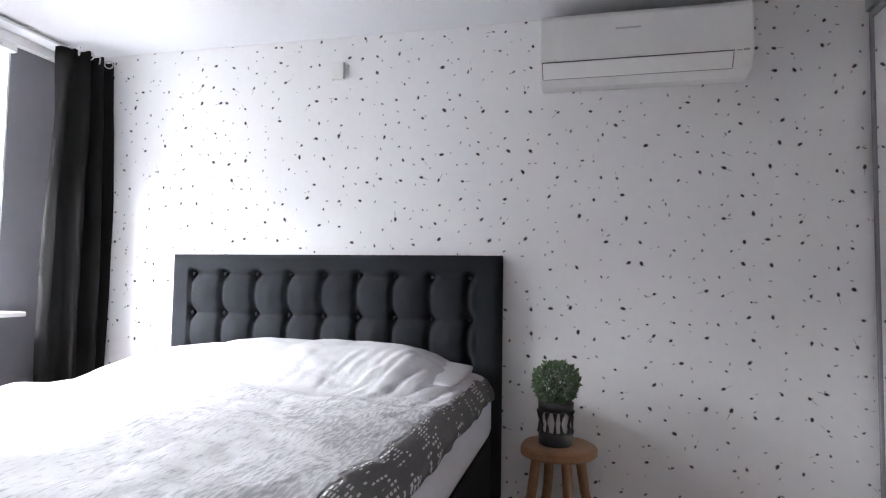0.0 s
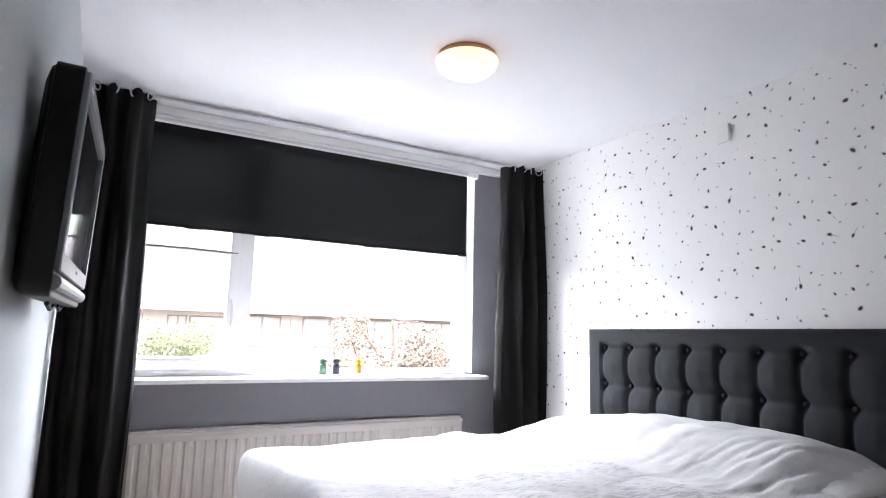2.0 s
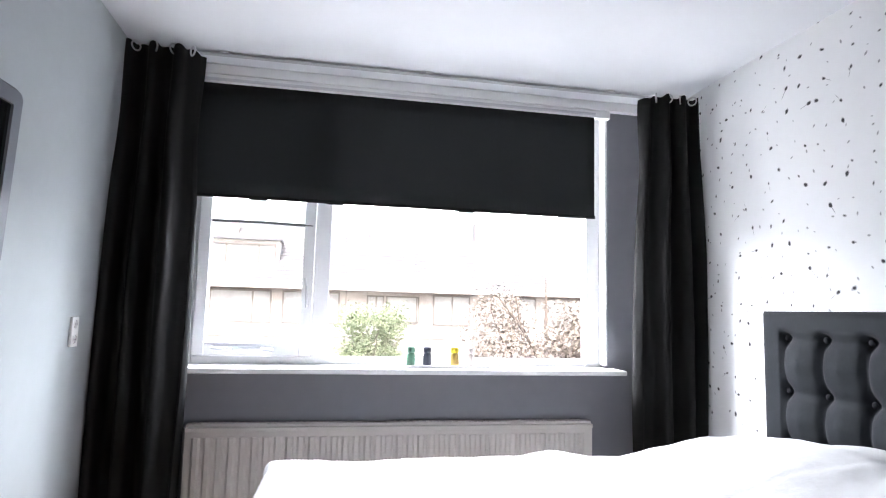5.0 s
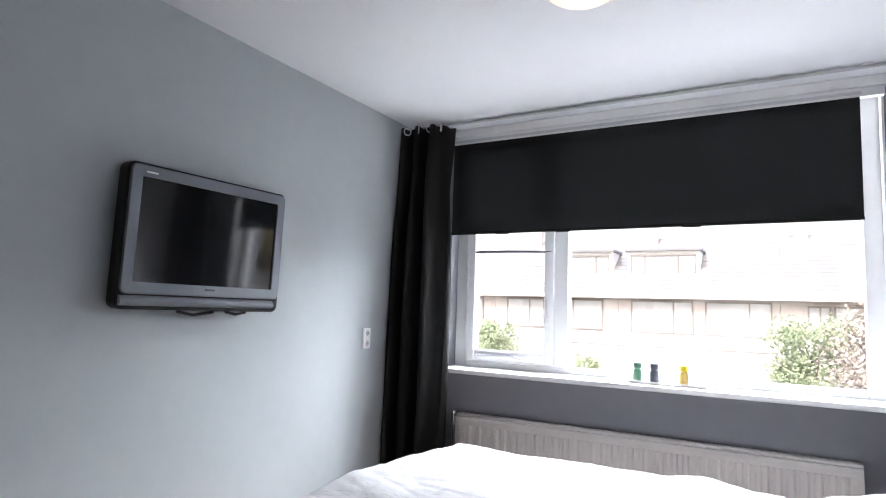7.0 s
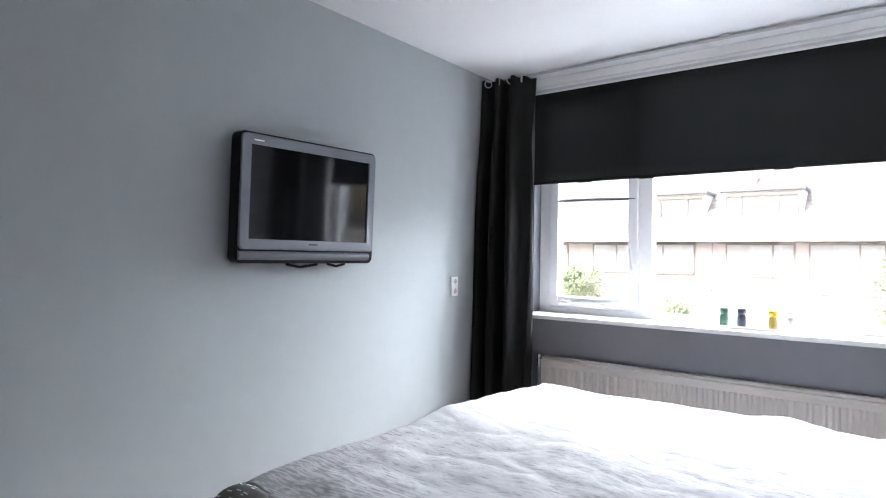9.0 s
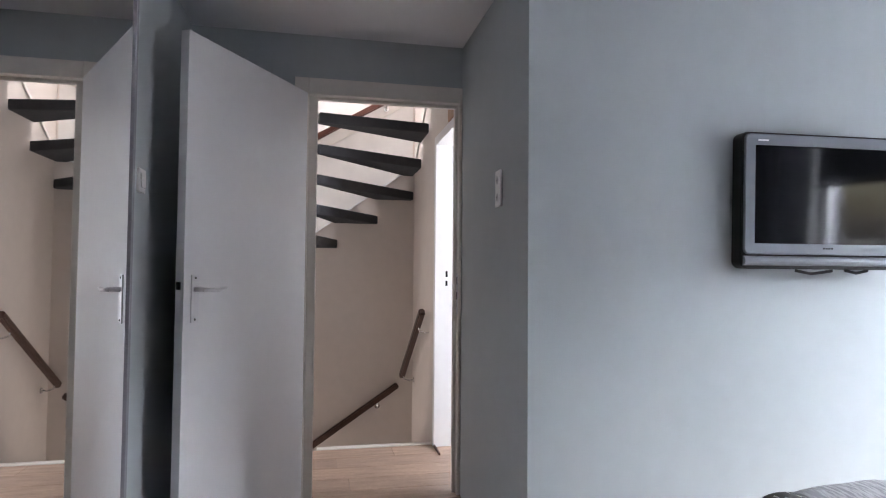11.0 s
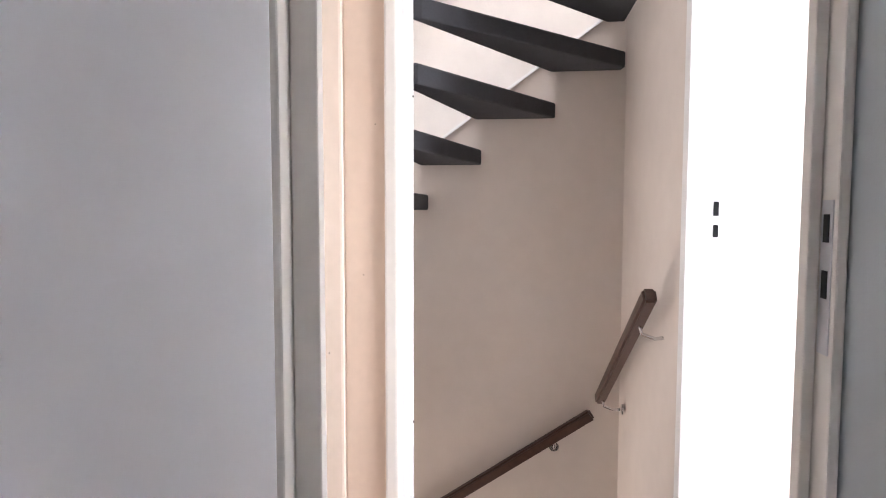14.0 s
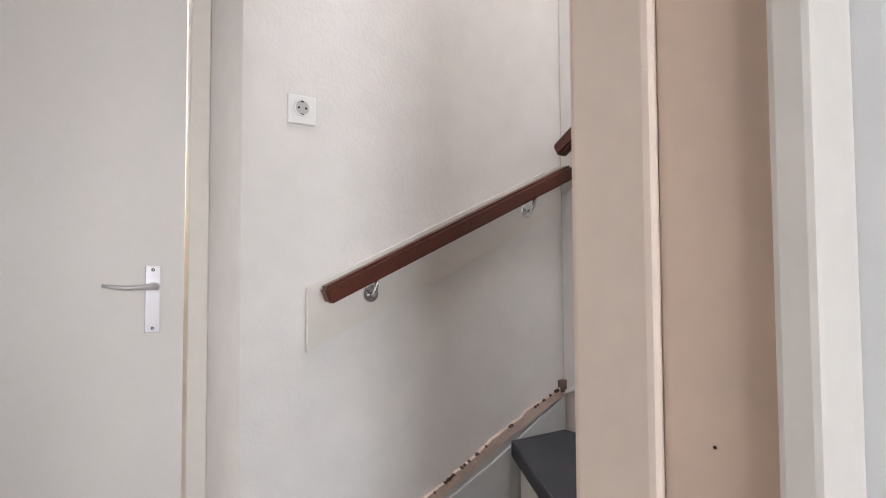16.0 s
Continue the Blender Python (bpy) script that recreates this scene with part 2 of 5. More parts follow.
M_TAN = mat("tan_newel_paint", (0.66, 0.515, 0.41), 0.6, vary=0.05, scale=3)
M_DOOR = mat("light_grey_door_paint", (0.62, 0.62, 0.635), 0.45, vary=0.02, scale=2)
M_FRAME = mat("window_frame_white", (0.78, 0.78, 0.79), 0.35, vary=0.02, scale=3)
M_PLASTIC = mat("white_plastic", (0.78, 0.78, 0.77), 0.35, vary=0.01)
M_BLIND = mat("black_blackout_cloth", (0.0068, 0.0072, 0.0078), 0.8, vary=0.1, scale=8, bump=0.2, bump_scale=500)
M_CURTAIN = mat("charcoal_curtain_cloth", (0.0105, 0.010, 0.0105), 0.75, vary=0.15, scale=9, bump=0.3, bump_scale=400, stretch=(1, 1, .4))
M_HEAD = mat("anthracite_upholstery", (0.0105, 0.0125, 0.0165), 0.8, vary=0.12, scale=10, bump=0.3, bump_scale=600, spec=0.25)
M_BASE = mat("black_box_spring_cloth", (0.011, 0.011, 0.012), 0.85, vary=0.1, scale=12, bump=0.3, bump_scale=500)
M_SHEET = mat("white_fitted_sheet", (0.74, 0.75, 0.80), 0.85, vary=0.03, bump=0.2, bump_scale=60)
M_PILLOW = mat("pale_grey_pillow_cotton", (0.60, 0.60, 0.605), 0.85, vary=0.05, bump=0.5, bump_scale=30)
M_DUVET = duvet_cloth(False)
M_BORDER = duvet_cloth(True)
M_RAD = mat("ivory_radiator_enamel", (0.60, 0.56, 0.53), 0.4, vary=0.02)
M_SILVER = mat("silver_tv_plastic", (0.165, 0.18, 0.205), 0.4, metal=0.2, vary=0.02)
M_BLACK = mat("black_plastic", (0.007, 0.007, 0.008), 0.45, vary=0.05, spec=0.2)
M_SCREEN = mat("black_screen_glass", (0.006, 0.006, 0.008), 0.07, vary=0.02, spec=0.5)
M_CHROME = mat("brushed_chrome", (0.70, 0.70, 0.71), 0.22, metal=1.0, vary=0.03)
M_ALU = mat("aluminium_lever", (0.62, 0.62, 0.64), 0.30, metal=0.95, vary=0.03)
M_RAILWOOD = mat("red_brown_varnished_wood", (0.095, 0.030, 0.019), 0.35, vary=0.25, scale=5, stretch=(1, 1, 1), bump=0.1, bump_scale=60)
M_DARKRAIL = mat("dark_brown_varnished_wood", (0.075, 0.040, 0.030), 0.38, vary=0.25, scale=5, bump=0.1, bump_scale=60)
M_TREAD = mat("anthracite_stair_carpet", (0.045, 0.046, 0.052), 0.9, vary=0.2, scale=14, bump=0.6, bump_scale=350)
M_TORN = mat("bare_plaster_pink", (0.66, 0.52, 0.45), 0.9, vary=0.2, scale=18, bump=0.4, bump_scale=90)
M_STRING = mat("pale_stringer_paint", (0.62, 0.64, 0.64), 0.5, vary=0.05)
M_PLANK = mat("oak_laminate", (0.37, 0.26, 0.195), 0.42, vary=0.34, scale=5, stretch=(6, .8, 1), bump=0.05, bump_scale=40, each=0.12)
M_STOOL = mat("oiled_teak", (0.36, 0.19, 0.10), 0.5, vary=0.3, scale=9, stretch=(1, 1, .4), bump=0.15, bump_scale=70)
M_POT = mat("black_cast_pot", (0.016, 0.016, 0.017), 0.5, vary=0.1)
M_LEAF = mat("boxwood_leaf", (0.115, 0.175, 0.095), 0.5, vary=0.35, scale=30, each=0.1)
M_MIRROR = mirror_glass()
M_GLASS = glass("window_glass")
M_LAMP = glow("lit_opal_glass", (1.0, 0.60, 0.33), 0.25)
M_BRICK = mat("pale_brick", (0.50, 0.46, 0.45), 0.9, vary=0.2, scale=3, bump=0.3, bump_scale=20)
M_TILE = mat("grey_roof_tile", (0.205, 0.21, 0.23), 0.85, vary=0.2, scale=2)
# opaque pane; the pale base colour stands in for reflected sky
M_PANE = mat("far_pane", (0.46, 0.47, 0.49), 0.15, vary=0.2, scale=1)
M_GRASS = mat("street_paving", (0.34, 0.34, 0.33), 0.95, vary=0.3, scale=0.6)
M_FARFRAME = mat("far_frame", (0.22, 0.205, 0.20), 0.6)
M_BARK = mat("bark", (0.20, 0.17, 0.15), 0.9, vary=0.3, scale=9)
M_BUSH = mat("light_green_leaf", (0.29, 0.35, 0.23), 0.7, vary=0.3, scale=5)
M_PLUM = mat("plum_red_leaf", (0.36, 0.32, 0.28), 0.7, vary=0.3, scale=5)


# ---- mesh helpers ----
def box(bm, x0, x1, y0, y1, z0, z1, bevel=0.0):
    v = [bm.verts.new((x, y, z)) for x in (x0, x1) for y in (y0, y1) for z in (z0, z1)]
    for a, b, c, d in ((0, 1, 3, 2), (4, 6, 7, 5), (0, 4, 5, 1), (2, 3, 7, 6), (0, 2, 6, 4), (1, 5, 7, 3)):
        bm.faces.new((v[a], v[b], v[c], v[d]))
    if bevel:
        es = list({e for q in v for e in q.link_edges})
        bmesh.ops.bevel(bm, geom=es, offset=bevel, segments=2, affect='EDGES', profile=0.6)
    return bm


def prism(bm, pts, axis, a, b, bevel=0.0):
    """A flat outline (pairs in the two other axes, in order) drawn out along the axis from a to b."""
    def at(p, w):
        return (w, *p) if axis == 'x' else (p[0], w, p[1]) if axis == 'y' else (*p, w)
    lo, hi = [bm.verts.new(at(p, a)) for p in pts], [bm.verts.new(at(p, b)) for p in pts]
    n = len(pts)
    bm.faces.new(lo)
    bm.faces.new(hi[::-1])
    for i in range(n):
        bm.faces.new((lo[i], hi[i], hi[(i + 1) % n], lo[(i + 1) % n]))
    bmesh.ops.recalc_face_normals(bm, faces=bm.faces)
    if bevel:
        es = list({e for q in lo + hi for e in q.link_edges})
        bmesh.ops.bevel(bm, geom=es, offset=bevel, segments=2, affect='EDGES', profile=0.6)
    return bm


def lathe(bm, cx, cy, profile, seg=28):
    """A turned shape about a vertical axis; profile: pairs of radius and height."""
    rings = []
    for r, z in profile:
        rings.append([bm.verts.new((cx + r * math.cos(2 * math.pi * i / seg), cy + r * math.sin(2 * math.pi * i / seg), z)) for i in range(seg)])
    for a, b in zip(rings, rings[1:]):
        for i in range(seg):
            bm.faces.new((a[i], a[(i + 1) % seg], b[(i + 1) % seg], b[i]))
    bm.faces.new(rings[0][::-1])
    bm.faces.new(rings[-1])
    bmesh.ops.recalc_face_normals(bm, faces=bm.faces)
    return bm


def tube(bm, pts, r, seg=10, flat=1.0):
    """A round bar along points; r may be a list; flat squeezes it upright."""
    pts = [Vector(p) for p in pts]
    rings = []
    for i, p in enumerate(pts):
        d = (pts[min(i + 1, len(pts) - 1)] - pts[max(i - 1, 0)]).normalized()
        side = d.cross(Vector((0, 0, 1)))
        side = side.normalized() if side.length > 1e-3 else Vector((1, 0, 0))
        up = side.cross(d).normalized()
        rr = r[i] if isinstance(r, (list, tuple)) else r
        rings.append([bm.verts.new(p + rr * (math.cos(2 * math.pi * k / seg) * side + flat * math.sin(2 * math.pi * k / seg) * up)) for k in range(seg)])
    for a, b in zip(rings, rings[1:]):
        for k in range(seg):
            bm.faces.new((a[k], a[(k + 1) % seg], b[(k + 1) % seg], b[k]))
    bm.faces.new(rings[0][::-1])
    bm.faces.new(rings[-1])
    bmesh.ops.recalc_face_normals(bm, faces=bm.faces)
    return bm


def bar(bm, a, b, w, h, bevel=0.004):
    """A rectangular bar from a to b, w wide and h high, with eased edges."""
    a, b = Vector(a), Vector(b)
    d = (b - a).normalized()
    side = d.cross(Vector((0, 0, 1))).normalized() * (w / 2)
    up = side.cross(d).normalized() * (h / 2)
    v = [bm.verts.new(p + i * side + j * up) for p in (a, b) for i in (-1, 1) for j in (-1, 1)]
    for q in ((0, 1, 3, 2), (4, 6, 7, 5), (0, 4, 5, 1), (2, 3, 7, 6), (0, 2, 6, 4), (1, 5, 7, 3)):
        bm.faces.new([v[i] for i in q])
    bmesh.ops.recalc_face_normals(bm, faces=bm.faces)
    if bevel:
        bmesh.ops.bevel(bm, geom=list({e for q in v for e in q.link_edges}), offset=bevel, segments=2, affect='EDGES')
    return bm


def ring(bm, c, normal, r, t, seg=18, cs=6):
    q = Vector((0, 0, 1)).rotation_difference(Vector(normal).normalized())
    rows = []
    for i in range(seg):
        a = 2 * math.pi * i / seg
        rows.append([])
        for j in range(cs):
            b = 2 * math.pi * j / cs
            rr = r + t * math.cos(b)
            rows[-1].append(bm.verts.new(Vector(c) + q @ Vector((rr * math.cos(a), rr * math.sin(a), t * math.sin(b)))))
    for i in range(seg):
        for j in range(cs):
            bm.faces.new((rows[i][j], rows[(i + 1) % seg][j], rows[(i + 1) % seg][(j + 1) % cs], rows[i][(j + 1) % cs]))
    return bm


def mesh_of(name, bm, material, smooth=False):
    me = bpy.data.meshes.new(name)
    bm.normal_update()
    bm.to_mesh(me)
    bm.free()
    me.materials.append(material)
    if smooth:
        for p in me.polygons:
            p.use_smooth = True
    return me


def part(name, bm, material, parent=None, label="", smooth=False):
    ob = new(name, mesh_of(name, bm, material, smooth))
    if parent is not None:
        ob.parent = parent
        ob.matrix_parent_inverse = Matrix.Translation(parent.location).inverted()
    return tagged(ob, label)


def thing(name, loc, label, category, group=""):
    ob = new(name)
    ob.location = loc
    ob.empty_display_size = 0.1
    return tagged(ob, label, category, group)


def structure(name, bm, material, label="", category=""):
    return tagged(part(name, bm, material), label, category, kind="structure")


def B():
    return bmesh.new()

# ---- the shell ----
EAST, SOUTH, NORTH, CEIL = 2.88, -1.28, 3.50, 2.395
NICHE_N, NICHE_S, DOORX = 0.555, -0.83, -1.05
WEST, STAIR_S, LAND_N = -2.92, -1.47, 0.59

b = B()
box(b, -1.98, 3.1, -1.9, 3.8, -0.22, -0.012)
structure("floor", b, M_PLANK, "oak laminate floor of bedroom and landing", "floor")

b = B()
box(b, -1.15, 3.1, -1.5, 3.8, CEIL, CEIL + 0.2)
structure("ceiling", b, M_CEIL, "smooth white painted bedroom ceiling", "ceiling")
b = B()
box(b, -1.98, -1.15, -1.9, 0.72, CEIL, CEIL + 0.2)
structure("ceiling_landing", b, M_OFFWHITE, "off-white ceiling over the landing", "ceiling")

# window wall: opening x 0.22 to 2.50, z 0.86 to 2.36
b = B()
box(b, -0.15, 0.22, NORTH, NORTH + 0.28, -0.1, CEIL)
box(b, 2.50, EAST + 0.2, NORTH, NORTH + 0.28, -0.1, CEIL)
box(b, 0.22, 2.50, NORTH, NORTH + 0.28, -0.1, 0.86)
box(b, 0.22, 2.50, NORTH, NORTH + 0.28, 2.36, CEIL)
structure("wall_north", b, M_DARKWALL, "mid-grey painted window wall", "wall")
b = B()
box(b, EAST, EAST + 0.2, SOUTH - 0.1, NORTH + 0.28, -0.1, CEIL)
structure("wall_east", b, M_PAPER, "white wallpaper printed with dark dandelion seeds", "wall")
b = B()
box(b, -0.15, EAST, SOUTH - 0.1, SOUTH, -0.1, CEIL)
structure("wall_south", b, M_GREYWALL, "blue-grey painted back wall", "wall")
b = B()
box(b, -0.1, 0.0, NICHE_N, NORTH, -0.1, CEIL)
box(b, DOORX - 0.1, -0.1, NICHE_N, NICHE_N + 0.1, -0.1, CEIL)
structure("wall_west", b, M_GREYWALL, "blue-grey painted wall with the television", "wall")
b = B()
box(b, DOORX - 0.1, 0.0, NICHE_S - 0.1, NICHE_S, -0.1, CEIL)
box(b, -0.1, 0.0, SOUTH, NICHE_S - 0.1, -0.1, CEIL)
structure("wall_niche", b, M_GREYWALL, "blue-grey painted wall beside the door", "wall")
# wall with the bedroom door: opening y -0.33 to 0.55, z to 2.17
b = B()
box(b, DOORX - 0.1, DOORX - 0.002, NICHE_S, -0.330, -0.1, CEIL)
box(b, DOORX - 0.1, DOORX - 0.002, -0.330, NICHE_N, 2.174, CEIL)
structure("wall_door", b, M_GREYWALL, "blue-grey painted wall above the door", "wall")

# landing and stairwell walls
b = B()
box(b, -3.05, WEST, STAIR_S - 0.1, LAND_N + 0.12, -2.8, 4.9)
structure("wall_stair_west", b, M_CREAM, "cream painted stairwell wall", "wall")
b = B()
box(b, -3.05, -1.83, STAIR_S - 0.1, STAIR_S, -2.8, 4.9)
box(b, -1.93, -1.83, -1.9, STAIR_S - 0.1, -0.1, CEIL)
structure("wall_stair_south", b, M_OFFWHITE, "off-white plastered stair wall", "wall")
# north wall of landing, doorway x -1.91 to -1.06
b = B()
box(b, WEST, -1.957, LAND_N, LAND_N + 0.1, -2.8, 4.9)
box(b, -1.957, -1.02, LAND_N, LAND_N + 0.1, -2.8, -0.12)
box(b, -1.957, -1.02, LAND_N, LAND_N + 0.1, 2.10, 4.9)
structure("wall_landing_north", b, M_CREAM, "cream painted landing wall with a doorway", "wall")
b = B()
box(b, DOORX - 0.12, DOORX - 0.1, -1.02, -0.330, -0.1, CEIL)
box(b, DOORX - 0.12, DOORX - 0.1, -1.9, -1.70, -0.1, CEIL)
box(b, DOORX - 0.12, DOORX - 0.1, -1.70, -1.02, 2.05, CEIL)
structure("wall_landing_east", b, M_CREAM, "cream painted landing wall", "wall")
b = B()
box(b, -1.83, -0.85, -1.9, -1.82, 2.10, CEIL)
box(b, -0.94, -0.85, -1.9, -1.82, -0.1, 2.10)
structure("wall_landing_south", b, M_CREAM, "cream painted wall above the bathroom door", "wall")
# added panel that closes the south doorway behind its fill lamp
b = B()
box(b, -1.02, -0.98, -1.9, -0.94, -0.1, CEIL)
structure("south_door_backing", b, M_OFFWHITE, "plain white panel added out of view behind the south doorway", "wall")
# attic above the stairs
b = B()
box(b, -1.98, -1.90, -1.6, LAND_N, CEIL + 0.2, 4.9)
structure("wall_attic_east", b, M_OFFWHITE, "off-white attic wall above the landing", "wall")
# ceiling is out of view; its opening is made for the fill lamp
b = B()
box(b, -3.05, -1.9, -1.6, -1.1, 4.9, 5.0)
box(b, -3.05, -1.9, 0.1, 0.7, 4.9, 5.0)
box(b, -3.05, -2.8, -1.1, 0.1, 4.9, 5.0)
structure("ceiling_attic", b, M_OFFWHITE, "off-white attic ceiling out of view, opened for an added lamp", "ceiling")
b = B()
box(b, -3.05, -1.98, -1.6, 0.7, -2.9, -2.8)
structure("floor_lower", b, M_PLANK, "laminate floor at the foot of the stairs", "floor")
b = B()
box(b, -1.985, -1.88, -1.47, LAND_N, -2.8, -0.23)
structure("wall_stair_east", b, M_CREAM, "cream painted wall under the landing", "wall")

# north room behind the landing doorway
b = B()
box(b, -2.5, -0.11, LAND_N + 0.1, 3.0, -0.2, -0.013)
structure("floor_north_room", b, M_PLANK, "laminate floor of the small bedroom", "floor")
b = B()
box(b, -2.6, -2.5, LAND_N + 0.1, 3.0, -0.1, 2.4)
box(b, -2.6, -0.1, 2.9, 3.0, -0.1, 0.85)
box(b, -2.6, -1.95, 2.9, 3.0, 0.85, 2.15)
box(b, -0.65, -0.1, 2.9, 3.0, 0.85, 2.15)
box(b, -2.6, -0.1, 2.9, 3.0, 2.15, 2.4)
structure("wall_north_room", b, M_OFFWHITE, "white walls of the small bedroom", "wall")
b = B()
box(b, -2.6, -0.1, LAND_N + 0.1, 3.0, 2.4, 2.5)
structure("ceiling_north_room", b, M_CEIL, "white ceiling of the small bedroom", "ceiling")


# ---- bedroom window ----
win = tagged(new("window_1"), "white window with a narrow casement and a wide fixed pane", "window", kind="structure")
win.location = (1.36, 3.6, 0.86)
Y0, Y1 = 3.585, 3.66
b = B()
box(b, 0.222, 0.30, Y0, Y1, 0.862, 2.358, 0.004)
part("frame_jamb", b, M_FRAME, win)
b = B()
box(b, 2.41, 2.498, Y0, Y1, 0.862, 2.358, 0.004)
part("frame_jamb", b, M_FRAME, win)
b = B()
box(b, 0.302, 2.408, Y0, Y1, 0.862, 0.925, 0.004)
part("frame_bottom", b, M_FRAME, win)
b = B()
box(b, 0.302, 2.408, Y0, Y1, 2.28, 2.358, 0.004)
part("frame_head", b, M_FRAME, win)
b = B()
box(b, 0.885, 0.965, Y0 + 0.002, Y1, 0.927, 2.278, 0.004)
part("mullion", b, M_FRAME, win)
sash = B()
for x0, x1, z0, z1 in ((0.304, 0.36, 0.930, 2.276), (0.825, 0.882, 0.930, 2.276), (0.362, 0.823, 0.930, 0.995), (0.362, 0.823, 2.21, 2.276)):
    box(sash, x0, x1, Y0 - 0.018, Y1 - 0.02, z0, z1, 0.004)
sash = part("sash", sash, M_FRAME, win, "white casement sash")
b = B()
box(b, 0.36, 0.825, 3.615, 3.621, 0.993, 2.212)
pane = part("pane", b, M_GLASS, sash)
pane.visible_shadow = False
b = B()
box(b, 0.963, 2.412, 3.615, 3.621, 0.923, 2.282)
pane = part("pane", b, M_GLASS, win)
pane.visible_shadow = False
b = B()
tube(b, [(0.362, 3.575, 1.612), (0.60, 3.572, 1.612), (0.868, 3.575, 1.606)], 0.009, 8)
part("safety_bar", b, mat("dark_grey_bar", (0.10, 0.10, 0.11), 0.5), sash, "thin grey metal bar across the casement")
b = B()
box(b, 0.50, 0.64, 3.553, 3.567, 0.955, 0.975, 0.004)
tube(b, [(0.50, 3.555, 0.965), (0.44, 3.548, 0.962), (0.40, 3.55, 0.968)], 0.007, 8)
tube(b, [(0.64, 3.555, 0.965), (0.70, 3.546, 0.958)], 0.008, 8)
part("casement_stay", b, M_ALU, sash, "grey metal casement stay")
b = B()
tube(b, [(0.853, 3.557, 1.18), (0.853, 3.545, 1.21), (0.848, 3.54, 1.29), (0.840, 3.542, 1.33)], 0.007, 8)
part("casement_handle", b, M_ALU, sash, "grey metal casement handle")
# lining of the recess
b = B()
box(b, 2.487, 2.4985, 3.502, 3.583, 0.90, 2.34)
part("recess_lining", b, M_FRAME, win)

b = B()
box(b, 0.16, 2.53, 3.335, 3.498, 0.862, 0.888, 0.006)
box(b, 0.224, 2.496, 3.498, 3.584, 0.863, 0.887)
tagged(part("window_sill", b, M_WHITE), "glossy white window sill", "sill", kind="structure")
b = B()
box(b, 0.005, 2.875, 3.452, 3.498, 2.342, 2.392, 0.003)
box(b, 0.16, 2.50, 3.458, 3.498, 2.296, 2.3405, 0.003)
tagged(part("pelmet", b, M_WHITE), "white painted pelmet board above the window", "trim", kind="structure")

# ---- roller blind ----
blind = thing("roller_blind", (1.335, 3.46, 2.29), "black blackout roller blind drawn half down", "blind")
b = B()
n = 40
rows = []
for j in range(9):
    z = 2.30 - j * (2.30 - 1.728) / 8
    rows.append([b.verts.new((0.238 + (2.404 - 0.238) * i / n, 3.462 + 0.003 * math.sin(i * 0.7) * j / 8, z)) for i in range(n + 1)])
for r0, r1 in zip(rows, rows[1:]):
    for i in range(n):
        b.faces.new((r0[i], r0[i + 1], r1[i + 1], r1[i]))
bmesh.ops.solidify(b, geom=b.faces[:], thickness=0.002)
part("cloth", b, M_BLIND, blind, smooth=True)
b = B()
box(b, 0.236, 2.406, 3.454, 3.470, 1.712, 1.731, 0.004)
part("bottom_bar", b, M_BLIND, blind)
b = B()
tube(b, [(0.23, 3.475, 2.315), (2.41, 3.475, 2.315)], 0.019, 14)
part("roller_tube", b, M_ALU, blind)
for x in (0.55, 0.93, 1.62):
    b = B()
    box(b, x, x + 0.09, 3.450, 3.456, 1.706, 1.716, 0.002)
    part("pull_tab", b, M_BLACK, blind)


